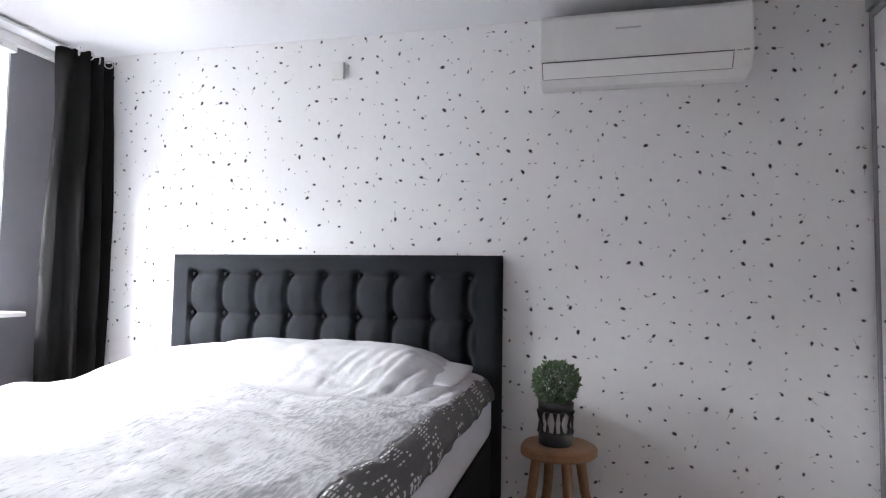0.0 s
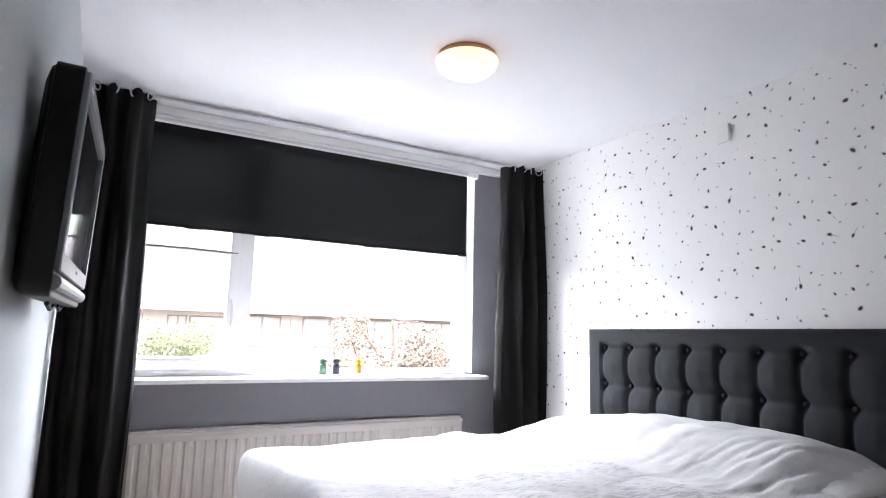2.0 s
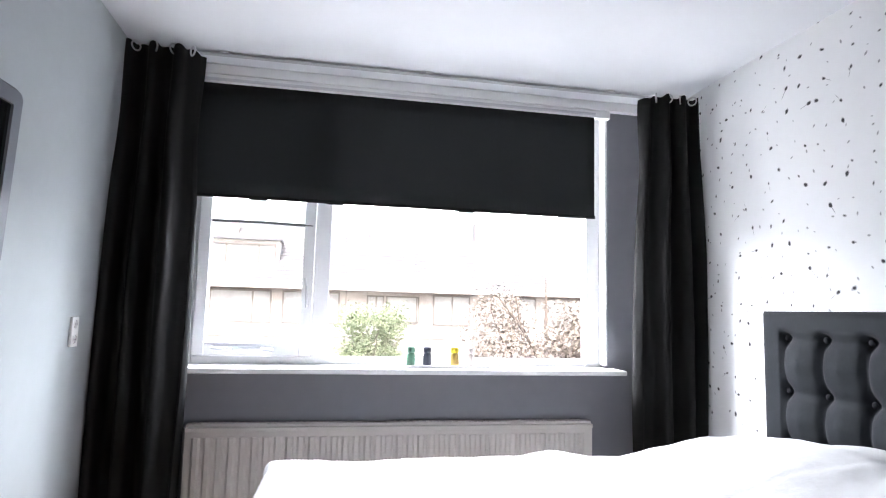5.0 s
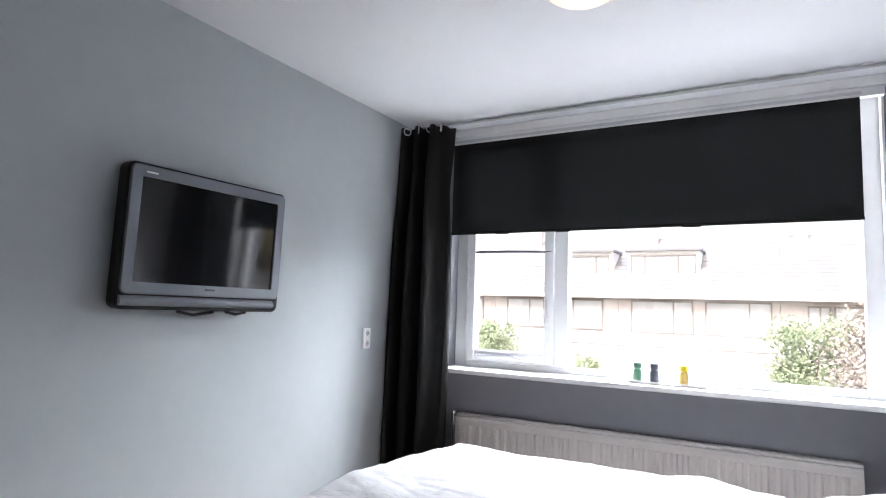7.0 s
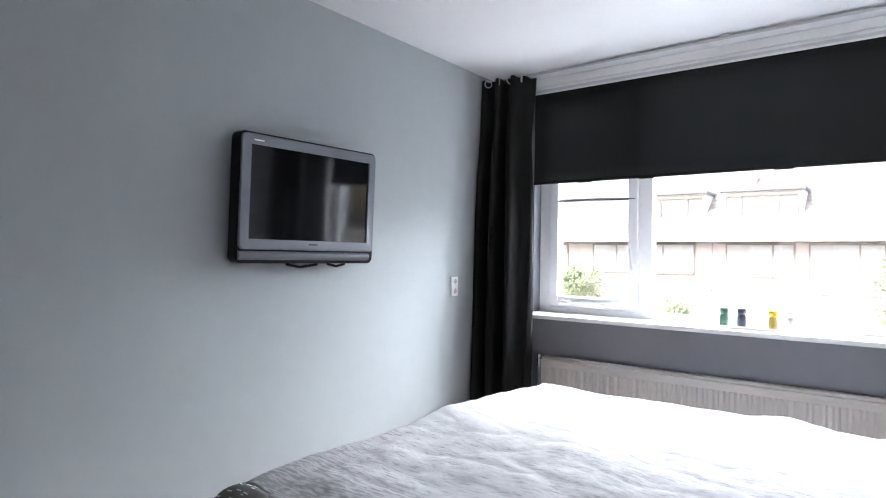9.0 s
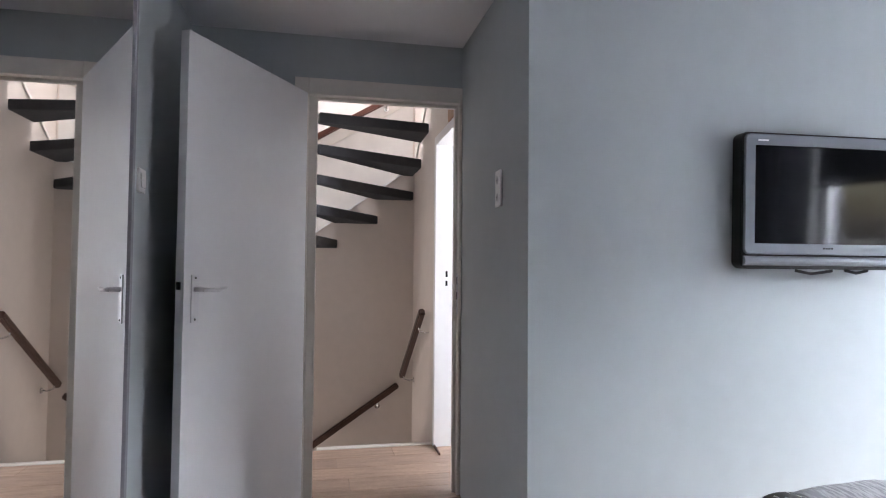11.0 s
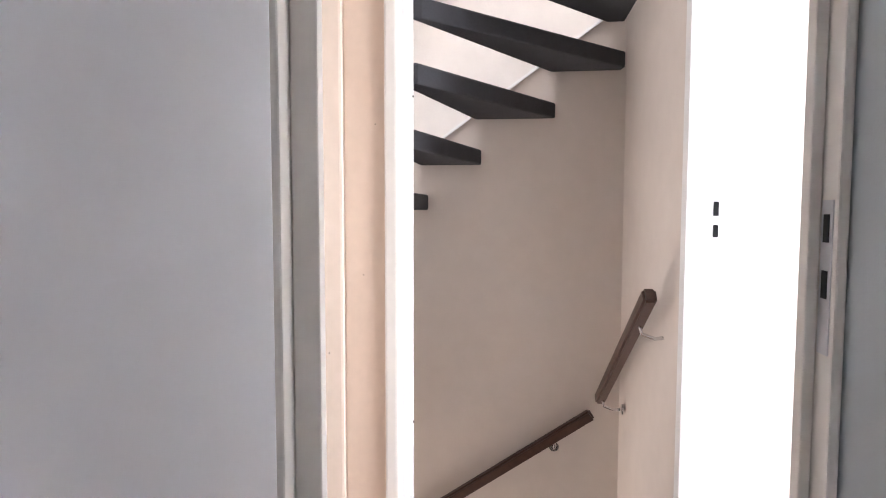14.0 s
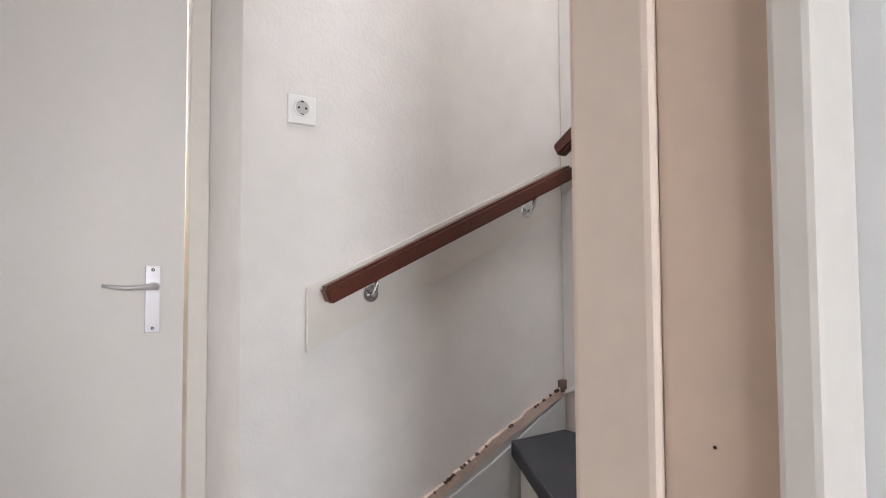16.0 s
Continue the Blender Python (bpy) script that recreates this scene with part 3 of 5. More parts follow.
# ---- curtains and rail ----
def curtain(xt0, xt1, xb0, xb1, folds, depth, label, seed, yc, lean, curl):
    """An eyelet curtain in deep soft folds; curl: the side (-1, 1) whose hem turns back towards the window."""
    rnd = random.Random(seed)
    cur = thing("curtain", ((xb0 + xb1) / 2, yc, 0.03), label, "curtain", "curtains at the window")
    bm = B()
    nu, nv = folds * 18, 44
    ph = [rnd.uniform(-1, 1) for _ in range(8)]
    top = 2.350
    grid = []
    for j in range(nv + 1):
        v = j / nv
        flare = v ** 0.6
        # the cloth pinches a little under the heading and falls out again
        pinch = 0.035 * math.exp(-((v - 0.16) / 0.10) ** 2)
        x0, x1 = xt0 + (xb0 - xt0) * flare + pinch * 0.4, xt1 + (xb1 - xt1) * flare - pinch * 0.4
        row = []
        for i in range(nu + 1):
            u = i / nu
            w = 2 * math.pi * (folds * (u + 0.05 * ph[4] * v * math.sin(3 * u + ph[5])) + 0.12 * ph[0])
            a = depth * (min(1.0, 0.45 + 3.0 * v) - 0.2 * v + 0.25 * v * math.sin(4 * u + ph[1] * 3))
            y = yc - lean * v - a * math.cos(w) + 0.012 * math.sin(2.6 * w + 5 * v + ph[2]) * v
            y += 0.006 * noise.noise(Vector((u * 14, v * 9, seed)))
            side = u if curl < 0 else 1 - u
            y += 0.13 * max(0.0, 1 - side / 0.16) ** 1.5
            x = x0 + (x1 - x0) * (u + 0.045 * math.sin(2 * w) / folds) + 0.010 * math.sin(6 * v + 4 * u + ph[3] * 4) * v
            z = top - v * (top - 0.035) + (0.007 * math.cos(2 * w) - 0.002) * (1 - v) ** 10
            row.append(bm.verts.new((min(EAST - 0.006, max(0.006, x)), min(y, 3.38), z)))
        grid.append(row)
    for r0, r1 in zip(grid, grid[1:]):
        for i in range(nu):
            bm.faces.new((r0[i], r0[i + 1], r1[i + 1], r1[i]))
    bmesh.ops.solidify(bm, geom=bm.faces[:], thickness=0.004)
    part("cloth", bm, M_CURTAIN, cur, smooth=True)
    for k in range(folds + 1):
        u = (k + 0.5) / (folds + 1)
        bm = B()
        x = xt0 + (xt1 - xt0) * u
        ring(bm, (x, yc - depth * 0.30, 2.328), (0.8 if k % 2 else -0.8, 0.6, 0), 0.022, 0.004)
        part("eyelet_ring", bm, M_ALU, cur)
        bm = B()
        tube(bm, [(x, yc - depth * 0.25, 2.347), (x, yc + (3.30 - yc) * 0.6, 2.362), (x, 3.30, 2.374)], 0.003, 6)
        part("rail_hook", bm, M_ALU, cur)
    return cur


curtain(0.025, 0.345, 0.012, 0.362, 3, 0.060, "long charcoal curtain gathered in the corner by the television wall", 3, 3.185, 0.05, 1)
curtain(2.580, 2.862, 2.500, 2.868, 3, 0.060, "long charcoal curtain gathered beside the wallpapered wall", 8, 3.185, 0.02, -1)
rail = thing("curtain_rail", (1.4, 3.30, 2.39), "slim grey aluminium curtain track under the ceiling", "curtain rail")
b = B()
box(b, 0.03, 2.85, 3.288, 3.312, 2.374, 2.386, 0.003)
part("track", b, mat("grey_track_paint", (0.42, 0.42, 0.43), 0.5), rail)
for x in (0.4, 1.4, 2.4):
    b = B()
    box(b, x, x + 0.04, 3.285, 3.315, 2.386, 2.394)
    part("clip", b, M_WHITE, rail)

# ---- radiator ----
rad = thing("radiator", (1.35, 3.44, 0.1), "ivory ribbed panel radiator under the window", "radiator")
b = B()
n = 37
x0, x1 = 0.335, 2.362
w = (x1 - x0 - 0.06) / n
pts = [(x0, 3.405)]
for i in range(n):
    xa = x0 + 0.03 + i * w
    pts += [(xa, 3.405), (xa + w * 0.2, 3.397), (xa + w * 0.55, 3.397), (xa + w * 0.75, 3.405)]
pts += [(x1, 3.405), (x1, 3.42), (x0, 3.42)]
prism(b, pts, 'z', 0.165, 0.560)
box(b, x0, x1, 3.405, 3.42, 0.5602, 0.5855)
box(b, x0, x1, 3.405, 3.42, 0.1445, 0.1648)
part("front_panel", b, M_RAD, rad)
b = B()
box(b, x0, x1, 3.393, 3.42, 0.586, 0.606, 0.004)
box(b, x0, x1, 3.393, 3.42, 0.12, 0.144, 0.004)
part("rim", b, M_RAD, rad)
b = B()
box(b, x0 - 0.002, x1 + 0.002, 3.421, 3.475, 0.60, 0.618, 0.003)
for i in range(60):
    x = x0 + 0.02 + i * (x1 - x0 - 0.04) / 60
    box(b, x, x + 0.012, 3.430, 3.468, 0.618, 0.621)
part("top_grille", b, M_RAD, rad)
for x in (x0 - 0.002, x1 - 0.012):
    b = B()
    box(b, x, x + 0.014, 3.421, 3.475, 0.13, 0.60)
    part("side_cover", b, M_RAD, rad)
b = B()
tube(b, [(0.30, 3.45, 0.60), (0.315, 3.45, 0.595), (0.335, 3.45, 0.585)], 0.010, 8)
tube(b, [(0.295, 3.45, 0.625), (0.295, 3.45, 0.55)], 0.016, 10)
tube(b, [(0.295, 3.45, 0.55), (0.295, 3.45, 0.0)], 0.008, 8)
part("valve", b, M_CHROME, rad)
for x in (0.6, 2.1):
    b = B()
    box(b, x, x + 0.03, 3.475, 3.499, 0.2, 0.55)
    part("bracket", b, M_RAD, rad)

# ---- things on the sill ----
tray = thing("tray", (1.57, 3.455, 0.888), "small white oblong tray on the window sill", "tray")
b = B()
box(b, 1.35, 1.80, 3.41, 3.50, 0.8885, 0.894, 0.002)
for x0_, x1_, y0_, y1_ in ((1.35, 1.80, 3.41, 3.415), (1.35, 1.80, 3.495, 3.50), (1.35, 1.355, 3.415, 3.495), (1.795, 1.80, 3.415, 3.495)):
    box(b, x0_, x1_, y0_, y1_, 0.894, 0.903)
part("dish", b, M_WHITE, tray)


def vase(x, colour, cap, label):
    v = thing("bottle_vase", (x, 3.455, 0.895), label, "vase", "vases on the sill")
    bm = B()
    lathe(bm, x, 3.455, [(0.020, 0.895), (0.0225, 0.899), (0.0225, 0.942), (0.020, 0.955), (0.017, 0.962)], 20)
    part("body", bm, mat("vase_" + label.split()[0], colour, 0.35, vary=0.05), v, smooth=True)
    bm = B()
    lathe(bm, x, 3.455, [(0.0165, 0.9625), (0.021, 0.968), (0.021, 0.988), (0.017, 0.993)], 20)
    part("neck", bm, mat("vase_neck_" + label.split()[0], cap, 0.4, vary=0.05), v, smooth=True)


vase(1.392, (0.07, 0.17, 0.11), (0.05, 0.13, 0.085), "green glazed little vase on the white tray")
vase(1.477, (0.045, 0.05, 0.075), (0.04, 0.045, 0.07), "navy glazed little vase on the white tray")
vase(1.622, (0.36, 0.25, 0.06), (0.55, 0.43, 0.02), "yellow glazed little vase on the white tray")
vase(1.703, (0.62, 0.55, 0.52), (0.66, 0.60, 0.57), "pale pink glazed little vase on the white tray")

# ---- television ----
tv = thing("television", (0.06, 1.735, 1.45), "silver flat television on a wall bracket, screen off", "television")
TVM = Matrix.Translation((0.097, 1.7355, 1.464)) @ Matrix.Rotation(radians(-2.8), 4, 'Z') @ Matrix.Rotation(radians(2.0), 4, 'Y')


def tv_part(name, bm, material, label="", parent=None):
    bmesh.ops.transform(bm, matrix=TVM, verts=bm.verts[:])
    return part(name, bm, material, parent or tv, label)


def rounded(w0, w1, h0, h1, r, n=6):
    """Corners of a rounded rectangle, in order."""
    out = []
    for cy, cz, a0 in ((w1 - r, h1 - r, 0), (w0 + r, h1 - r, 90), (w0 + r, h0 + r, 180), (w1 - r, h0 + r, 270)):
        for k in range(n + 1):
            a = radians(a0 + 90 * k / n)
            out.append((cy + r * math.cos(a), cz + r * math.sin(a)))
    return out


W2, H2 = 0.362, 0.262
b = B()
prism(b, rounded(-W2, W2, -H2, H2, 0.030), 'x', -0.045, 0.0122, 0.005)
shell = tv_part("back_shell", b, M_BLACK, "black plastic back")
b = B()
loops = [[b.verts.new((x, y, z)) for y, z in rounded(-W2 + g, W2 - g, -H2 + g * 0.8, H2 - g, 0.030)] for x, g in ((-0.0455, 0.006), (-0.053, 0.010), (-0.062, 0.030), (-0.070, 0.075))]
for lo_, hi_ in zip(loops, loops[1:]):
    for k in range(len(lo_)):
        b.faces.new((lo_[k], lo_[(k + 1) % len(lo_)], hi_[(k + 1) % len(lo_)], hi_[k]))
b.faces.new(loops[0][::-1])
b.faces.new(loops[-1])
bmesh.ops.recalc_face_normals(b, faces=b.faces)
tv_part("rear_housing", b, M_BLACK, "black plastic rear housing")
def ring_panel(bm, outer, inner, x0, x1, ease=0.003):
    """A flat frame between two outlines of as many corners, its outer edge eased."""
    def loop(o, x):
        return [bm.verts.new((x, y, z)) for y, z in o]
    oc = [Vector((sum(q[0] for q in outer) / len(outer), sum(q[1] for q in outer) / len(outer)))][0]
    tight = [(y - ease * (1 if y > oc.x else -1), z - ease * (1 if z > oc.y else -1)) for y, z in outer]
    loops = [loop(outer, x0), loop(outer, x1 - ease), loop(tight, x1), loop(inner, x1), loop(inner, x0)]
    n = len(outer)
    for a, c in zip(loops, loops[1:]):
        for k in range(n):
            bm.faces.new((a[k], a[(k + 1) % n], c[(k + 1) % n], c[k]))
    bmesh.ops.recalc_face_normals(bm, faces=bm.faces)


b = B()
t, l = 0.050, 0.108
ring_panel(b, rounded(-W2 + 0.009, W2 - 0.009, -H2 + 0.056, H2 - 0.009, 0.022), rounded(-W2 + t, W2 - t, -H2 + l - 0.01, H2 - t, 0.003), 0.0125, 0.0238)
bez = tv_part("bezel", b, M_SILVER, "silver plastic surround")
b = B()
box(b, 0.0125, 0.0165, -W2 + t, W2 - t, -H2 + l - 0.01, H2 - t)
tv_part("screen", b, M_SCREEN, "dark glossy screen")
b = B()
tube(b, [(0.012, -W2 + 0.01, -H2 + 0.032), (0.012, W2 - 0.035, -H2 + 0.032)], 0.018, 12)
tv_part("speaker_bar", b, M_SILVER, "silver speaker bar under the screen")
b = B()
box(b, 0.0, 0.02, W2 - 0.034, W2 - 0.008, -H2 + 0.016, -H2 + 0.05, 0.006)
tv_part("speaker_end", b, M_BLACK)
b = B()
for k in range(4):
    box(b, 0.0241, 0.0248, -0.02 + k * 0.012, -0.012 + k * 0.012, -H2 + 0.078, -H2 + 0.085)
tv_part("maker_mark", b, M_BLACK)
b = B()
box(b, 0.0241, 0.0248, -W2 + 0.06, -W2 + 0.105, H2 - 0.036, H2 - 0.03)
tv_part("mark", b, M_WHITE)
b = B()
tube(b, [(-0.02, -0.10, -H2 - 0.006), (-0.02, -0.03, -H2 - 0.018), (-0.02, 0.06, -H2 - 0.006)], 0.006, 8)
tube(b, [(-0.02, 0.12, -H2 - 0.004), (-0.02, 0.17, -H2 - 0.014), (-0.02, 0.22, -H2 - 0.004)], 0.006, 8)
tv_part("cable_loop", b, M_BLACK)
b = B()
box(b, 0.001, 0.014, 1.66, 1.86, 1.30, 1.62)
part("wall_bracket", b, M_BLACK, tv)


# ---- sockets and switches ----
def wall_plate(name, centre, normal, w, h, inserts, label, category):
    """A plastic plate on a wall; inserts: heights of round sockets ('o') or rockers ('r') from the centre."""
    c, nrm = Vector(centre), Vector(normal)
    side = Vector((0, 0, 1)).cross(nrm).normalized()
    rot = Matrix((side, Vector((0, 0, 1)), nrm)).transposed().to_4x4()
    m = Matrix.Translation(c) @ rot
    th = thing(name, centre, label, category)
    bm = B()
    box(bm, -w / 2, w / 2, -h / 2, h / 2, 0.0005, 0.011, 0.003)
    bmesh.ops.transform(bm, matrix=m, verts=bm.verts[:])
    part("plate", bm, M_PLASTIC, th)
    for kind, dz in inserts:
        bm = B()
        if kind == 'r':
            box(bm, -w * 0.3, w * 0.3, dz - w * 0.33, dz + w * 0.33, 0.0112, 0.016, 0.002)
            bmesh.ops.transform(bm, matrix=m, verts=bm.verts[:])
            part("rocker", bm, M_PLASTIC, th)
        else:
            ring(bm, (0, dz, 0.0115), (0, 0, 1), w * 0.27, 0.0025)
            bmesh.ops.transform(bm, matrix=m, verts=bm.verts[:])
            part("rim", bm, M_PLASTIC, th)
            # flat disc, coloured grey for the shade inside the socket's recess
            bm = B()
            lathe(bm, 0, dz, [(w * 0.25, 0.0112), (w * 0.25, 0.0116)], 20)
            bmesh.ops.transform(bm, matrix=m, verts=bm.verts[:])
            part("well", bm, mat("socket_shade", (0.45, 0.45, 0.45), 0.5), th)
            bm = B()
            for s in (-1, 1):
                lathe(bm, s * 0.0095, dz, [(0.003, 0.0117), (0.003, 0.0122)], 8)
            box(bm, -0.004, 0.004, dz + w * 0.2, dz + w * 0.24, 0.0117, 0.0125)
            box(bm, -0.004, 0.004, dz - w * 0.24, dz - w * 0.2, 0.0117, 0.0125)
            bmesh.ops.transform(bm, matrix=m, verts=bm.verts[:])
            part("contacts", bm, M_BLACK, th)
    return th


wall_plate("wall_socket", (0, 2.92, 1.062), (1, 0, 0), 0.062, 0.115, [('o', 0.029), ('o', -0.029)], "white double wall socket beside the curtain", "socket")
wall_plate("wall_socket", (-0.355, NICHE_N, 1.535), (0, -1, 0), 0.068, 0.155, [('o', 0.036), ('o', -0.036)], "white double wall socket near the door", "socket")
wall_plate("light_switch", (-0.235, NICHE_S, 1.498), (0, 1, 0), 0.078, 0.085, [('r', 0.0)], "white rocker light switch by the open door", "switch")
wall_plate("wall_socket", (-1.978, STAIR_S, 1.555), (0, 1, 0), 0.074, 0.074, [('o', 0.004)], "white wall socket above the stair handrail", "socket")

sensor = thing("wall_sensor", (EAST - 0.01, 1.727, 2.206), "small white plastic sensor box on the wallpaper", "sensor")
b = B()
box(b, EAST - 0.024, EAST - 0.0005, 1.695, 1.76, 2.16, 2.252, 0.004)
part("housing", b, M_PLASTIC, sensor)
b = B()
box(b, EAST - 0.027, EAST - 0.0245, 1.71, 1.745, 2.20, 2.235, 0.001)
part("cover", b, M_PLASTIC, sensor)

# ---- ceiling lamp ----
lamp = thing("ceiling_lamp", (1.505, 2.035, CEIL), "round opal glass ceiling lamp, switched on", "ceiling lamp")
b = B()
lathe(b, 1.505, 2.035, [(0.128, CEIL - 0.0005), (0.132, CEIL - 0.004), (0.132, CEIL - 0.022), (0.124, CEIL - 0.026)], 36)
part("base", b, mat("brass_lamp_ring", (0.55, 0.33, 0.18), 0.3, metal=0.9), lamp, "copper-coloured base ring", True)
b = B()
prof = [(0.142 * math.cos(a), CEIL - 0.0275 - 0.080 * math.sin(a)) for a in [i * math.pi / 24 for i in range(12)]]
lathe(b, 1.505, 2.035, [(0.12, CEIL - 0.0262), (0.138, CEIL - 0.0266)] + prof, 40)
part("shade", b, M_LAMP, lamp, "glowing opal glass bowl", True)

# ---- air conditioner ----
ac = thing("air_conditioner", (EAST - 0.1, 0.17, 2.0200), "white wall-mounted air conditioner with closed louvre", "air conditioner")
b = B()
prism(b, [(EAST - 0.001, 2.3300), (EAST - 0.17, 2.3300), (EAST - 0.195, 2.3050), (EAST - 0.20, 2.1000), (EAST - 0.165, 2.0350), (EAST - 0.09, 2.0150), (EAST - 0.001, 2.0200)], 'y', -0.275, 0.64, 0.008)
part("housing", b, M_PLASTIC, ac)
b = B()
prism(b, [(EAST - 0.2035, 2.0950), (EAST - 0.169, 2.0315), (EAST - 0.094, 2.0115), (EAST - 0.092, 2.0145), (EAST - 0.167, 2.0360), (EAST - 0.2005, 2.0970)], 'y', -0.19, 0.625, 0.001)
part("louvre", b, M_PLASTIC, ac)
# dark strips stand in for the shade in the gaps round the louvre
b = B()
box(b, EAST - 0.2040, EAST - 0.2005, -0.19, 0.625, 2.0975, 2.1015)
for y in (-0.1935, 0.6255):
    prism(b, [(EAST - 0.2045, 2.1015), (EAST - 0.1700, 2.0310), (EAST - 0.1660, 2.0330), (EAST - 0.2000, 2.1015)], 'y', y, y + 0.003)
part("shadow_gap", b, mat("dark_gap_shade", (0.12, 0.12, 0.13), 0.6), ac)
b = B()
box(b, EAST - 0.2035, EAST - 0.2003, -0.225, -0.203, 2.0975, 2.1005)
box(b, EAST - 0.2035, EAST - 0.2003, -0.255, -0.230, 2.0970, 2.1050)
part("indicator", b, mat("grey_print", (0.35, 0.35, 0.37), 0.5), ac)
# grey line drawn along the louvre's lower edge
b = B()
box(b, EAST - 0.1712, EAST - 0.1680, -0.19, 0.625, 2.0290, 2.0312)
part("louvre_seam", b, mat("mid_grey_line", (0.34, 0.34, 0.36), 0.6), ac)
b = B()
box(b, EAST - 0.2012, EAST - 0.1985, 0.19, 0.30, 2.2350, 2.2430)
part("maker_mark", b, mat("pale_grey_print", (0.5, 0.5, 0.52), 0.5), ac)
b = B()
for i in range(25):
    box(b, EAST - 0.16 + 0.0045 * (i % 2), EAST - 0.05, -0.25 + i * 0.034, -0.23 + i * 0.034, 2.3300, 2.3330)
part("intake_grille", b, M_PLASTIC, ac)

# ---- bed ----
HX = 2.79
bed = thing("box_spring_bed", (1.8, 1.74, 0.0), "black box-spring bed with a buttoned anthracite headboard", "bed")
b = B()
cols, rowsb = 9, [1.105, 0.895, 0.685]
ybut = [0.975 + k * 0.1925 for k in range(cols)]
ny, nz = 150, 90
Y_A, Y_B, ZH = 0.828, 2.650, 1.212
front = []
for j in range(nz + 1):
    z = 0.05 + (ZH - 0.05) * j / nz
    row = []
    for i in range(ny + 1):
        y = Y_A + (Y_B - Y_A) * i / ny
        puff = 0.0
        bow = 0.016 * abs(math.sin(math.pi * (z - rowsb[0]) / 0.21))
        dcol = min(abs(y - q - bow) for q in ybut)
        dbut = min(abs(y - q) for q in ybut)
        inside = ybut[0] - 0.02 < y < ybut[-1] + 0.02 and 0.6 < z < rowsb[0] + 0.02
        if inside:
            puff -= 0.016 * math.exp(-(dcol / 0.014) ** 2)
            for q in rowsb:
                puff -= 0.032 * math.exp(-((dbut ** 2 + (z - q) ** 2) / 0.0009))
            drow = min(abs(z - q) for q in rowsb)
            puff += 0.020 * min(1.0, dcol / 0.096) ** 0.7 * min(1.0, drow / 0.105) ** 0.7
            puff -= 0.006 * math.exp(-(drow / 0.010) ** 2)
        e = min(y - Y_A, Y_B - y, ZH - z)
        rim = -0.022 * math.exp(-(e / 0.012))
        row.append(b.verts.new((HX - 0.008 - puff * 1.0 - rim, y, z)))
    front.append(row)
for r0, r1 in zip(front, front[1:]):
    for i in range(ny):
        b.faces.new((r0[i], r1[i], r1[i + 1], r0[i + 1]))
edge = [front[0][i] for i in range(ny + 1)] + [front[j][ny] for j in range(1, nz + 1)] + [front[nz][i] for i in range(ny - 1, -1, -1)] + [front[j][0] for j in range(nz - 1, 0, -1)]
back = [b.verts.new((EAST - 0.002, v.co.y, v.co.z)) for v in edge]
for i in range(len(edge)):
    k = (i + 1) % len(edge)
    b.faces.new((edge[i], edge[k], back[k], back[i]))
bmesh.ops.recalc_face_normals(b, faces=b.faces)
head = part("headboard", b, M_HEAD, bed, "buttoned anthracite upholstered headboard", True)
for q in rowsb[:2]:
    for y in ybut:
        b = B()
        bmesh.ops.create_uvsphere(b, u_segments=10, v_segments=6, radius=0.012)
        bmesh.ops.transform(b, matrix=Matrix.Translation((HX + 0.012, y, q)) @ Matrix.Diagonal((0.6, 1, 1, 1)), verts=b.verts[:])
        part("button", b, M_HEAD, head, smooth=True)
for y0, y1 in ((0.86, 1.735), (1.745, 2.62)):
    b = B()
    box(b, 0.84, HX - 0.025, y0, y1, 0.06, 0.36, 0.02)
    part("box_spring", b, M_BASE, bed, "black upholstered box spring")
for x in (0.92, 2.6):
    for y in (0.95, 2.52):
        b = B()
        lathe(b, x, y, [(0.025, 0.0), (0.025, 0.06)], 14)
        part("foot", b, M_BLACK, bed)
matt = B()
box(matt, 0.82, HX - 0.03, 0.855, 2.625, 0.362, 0.585, 0.045)
tagged(part("mattress", matt, M_SHEET, None, smooth=True), "white sheeted double mattress on the box springs", "mattress")


def cloth_top(u, v, seed):
    return noise.noise(Vector((u * 3.1, v * 3.1, seed))) * 0.6 + noise.noise(Vector((u * 8.0, v * 5.0, seed + 4))) * 0.28 + noise.noise(Vector((u * 17.0, v * 13.0, seed + 9))) * 0.12


duv = B()
nx, nyy = 190, 160
DX0, DX1, DY0, DY1 = 0.68, 2.745, 0.815, 2.68


def ease(q):
    q = min(1.0, max(0.0, q))
    return q * q * (3 - 2 * q)


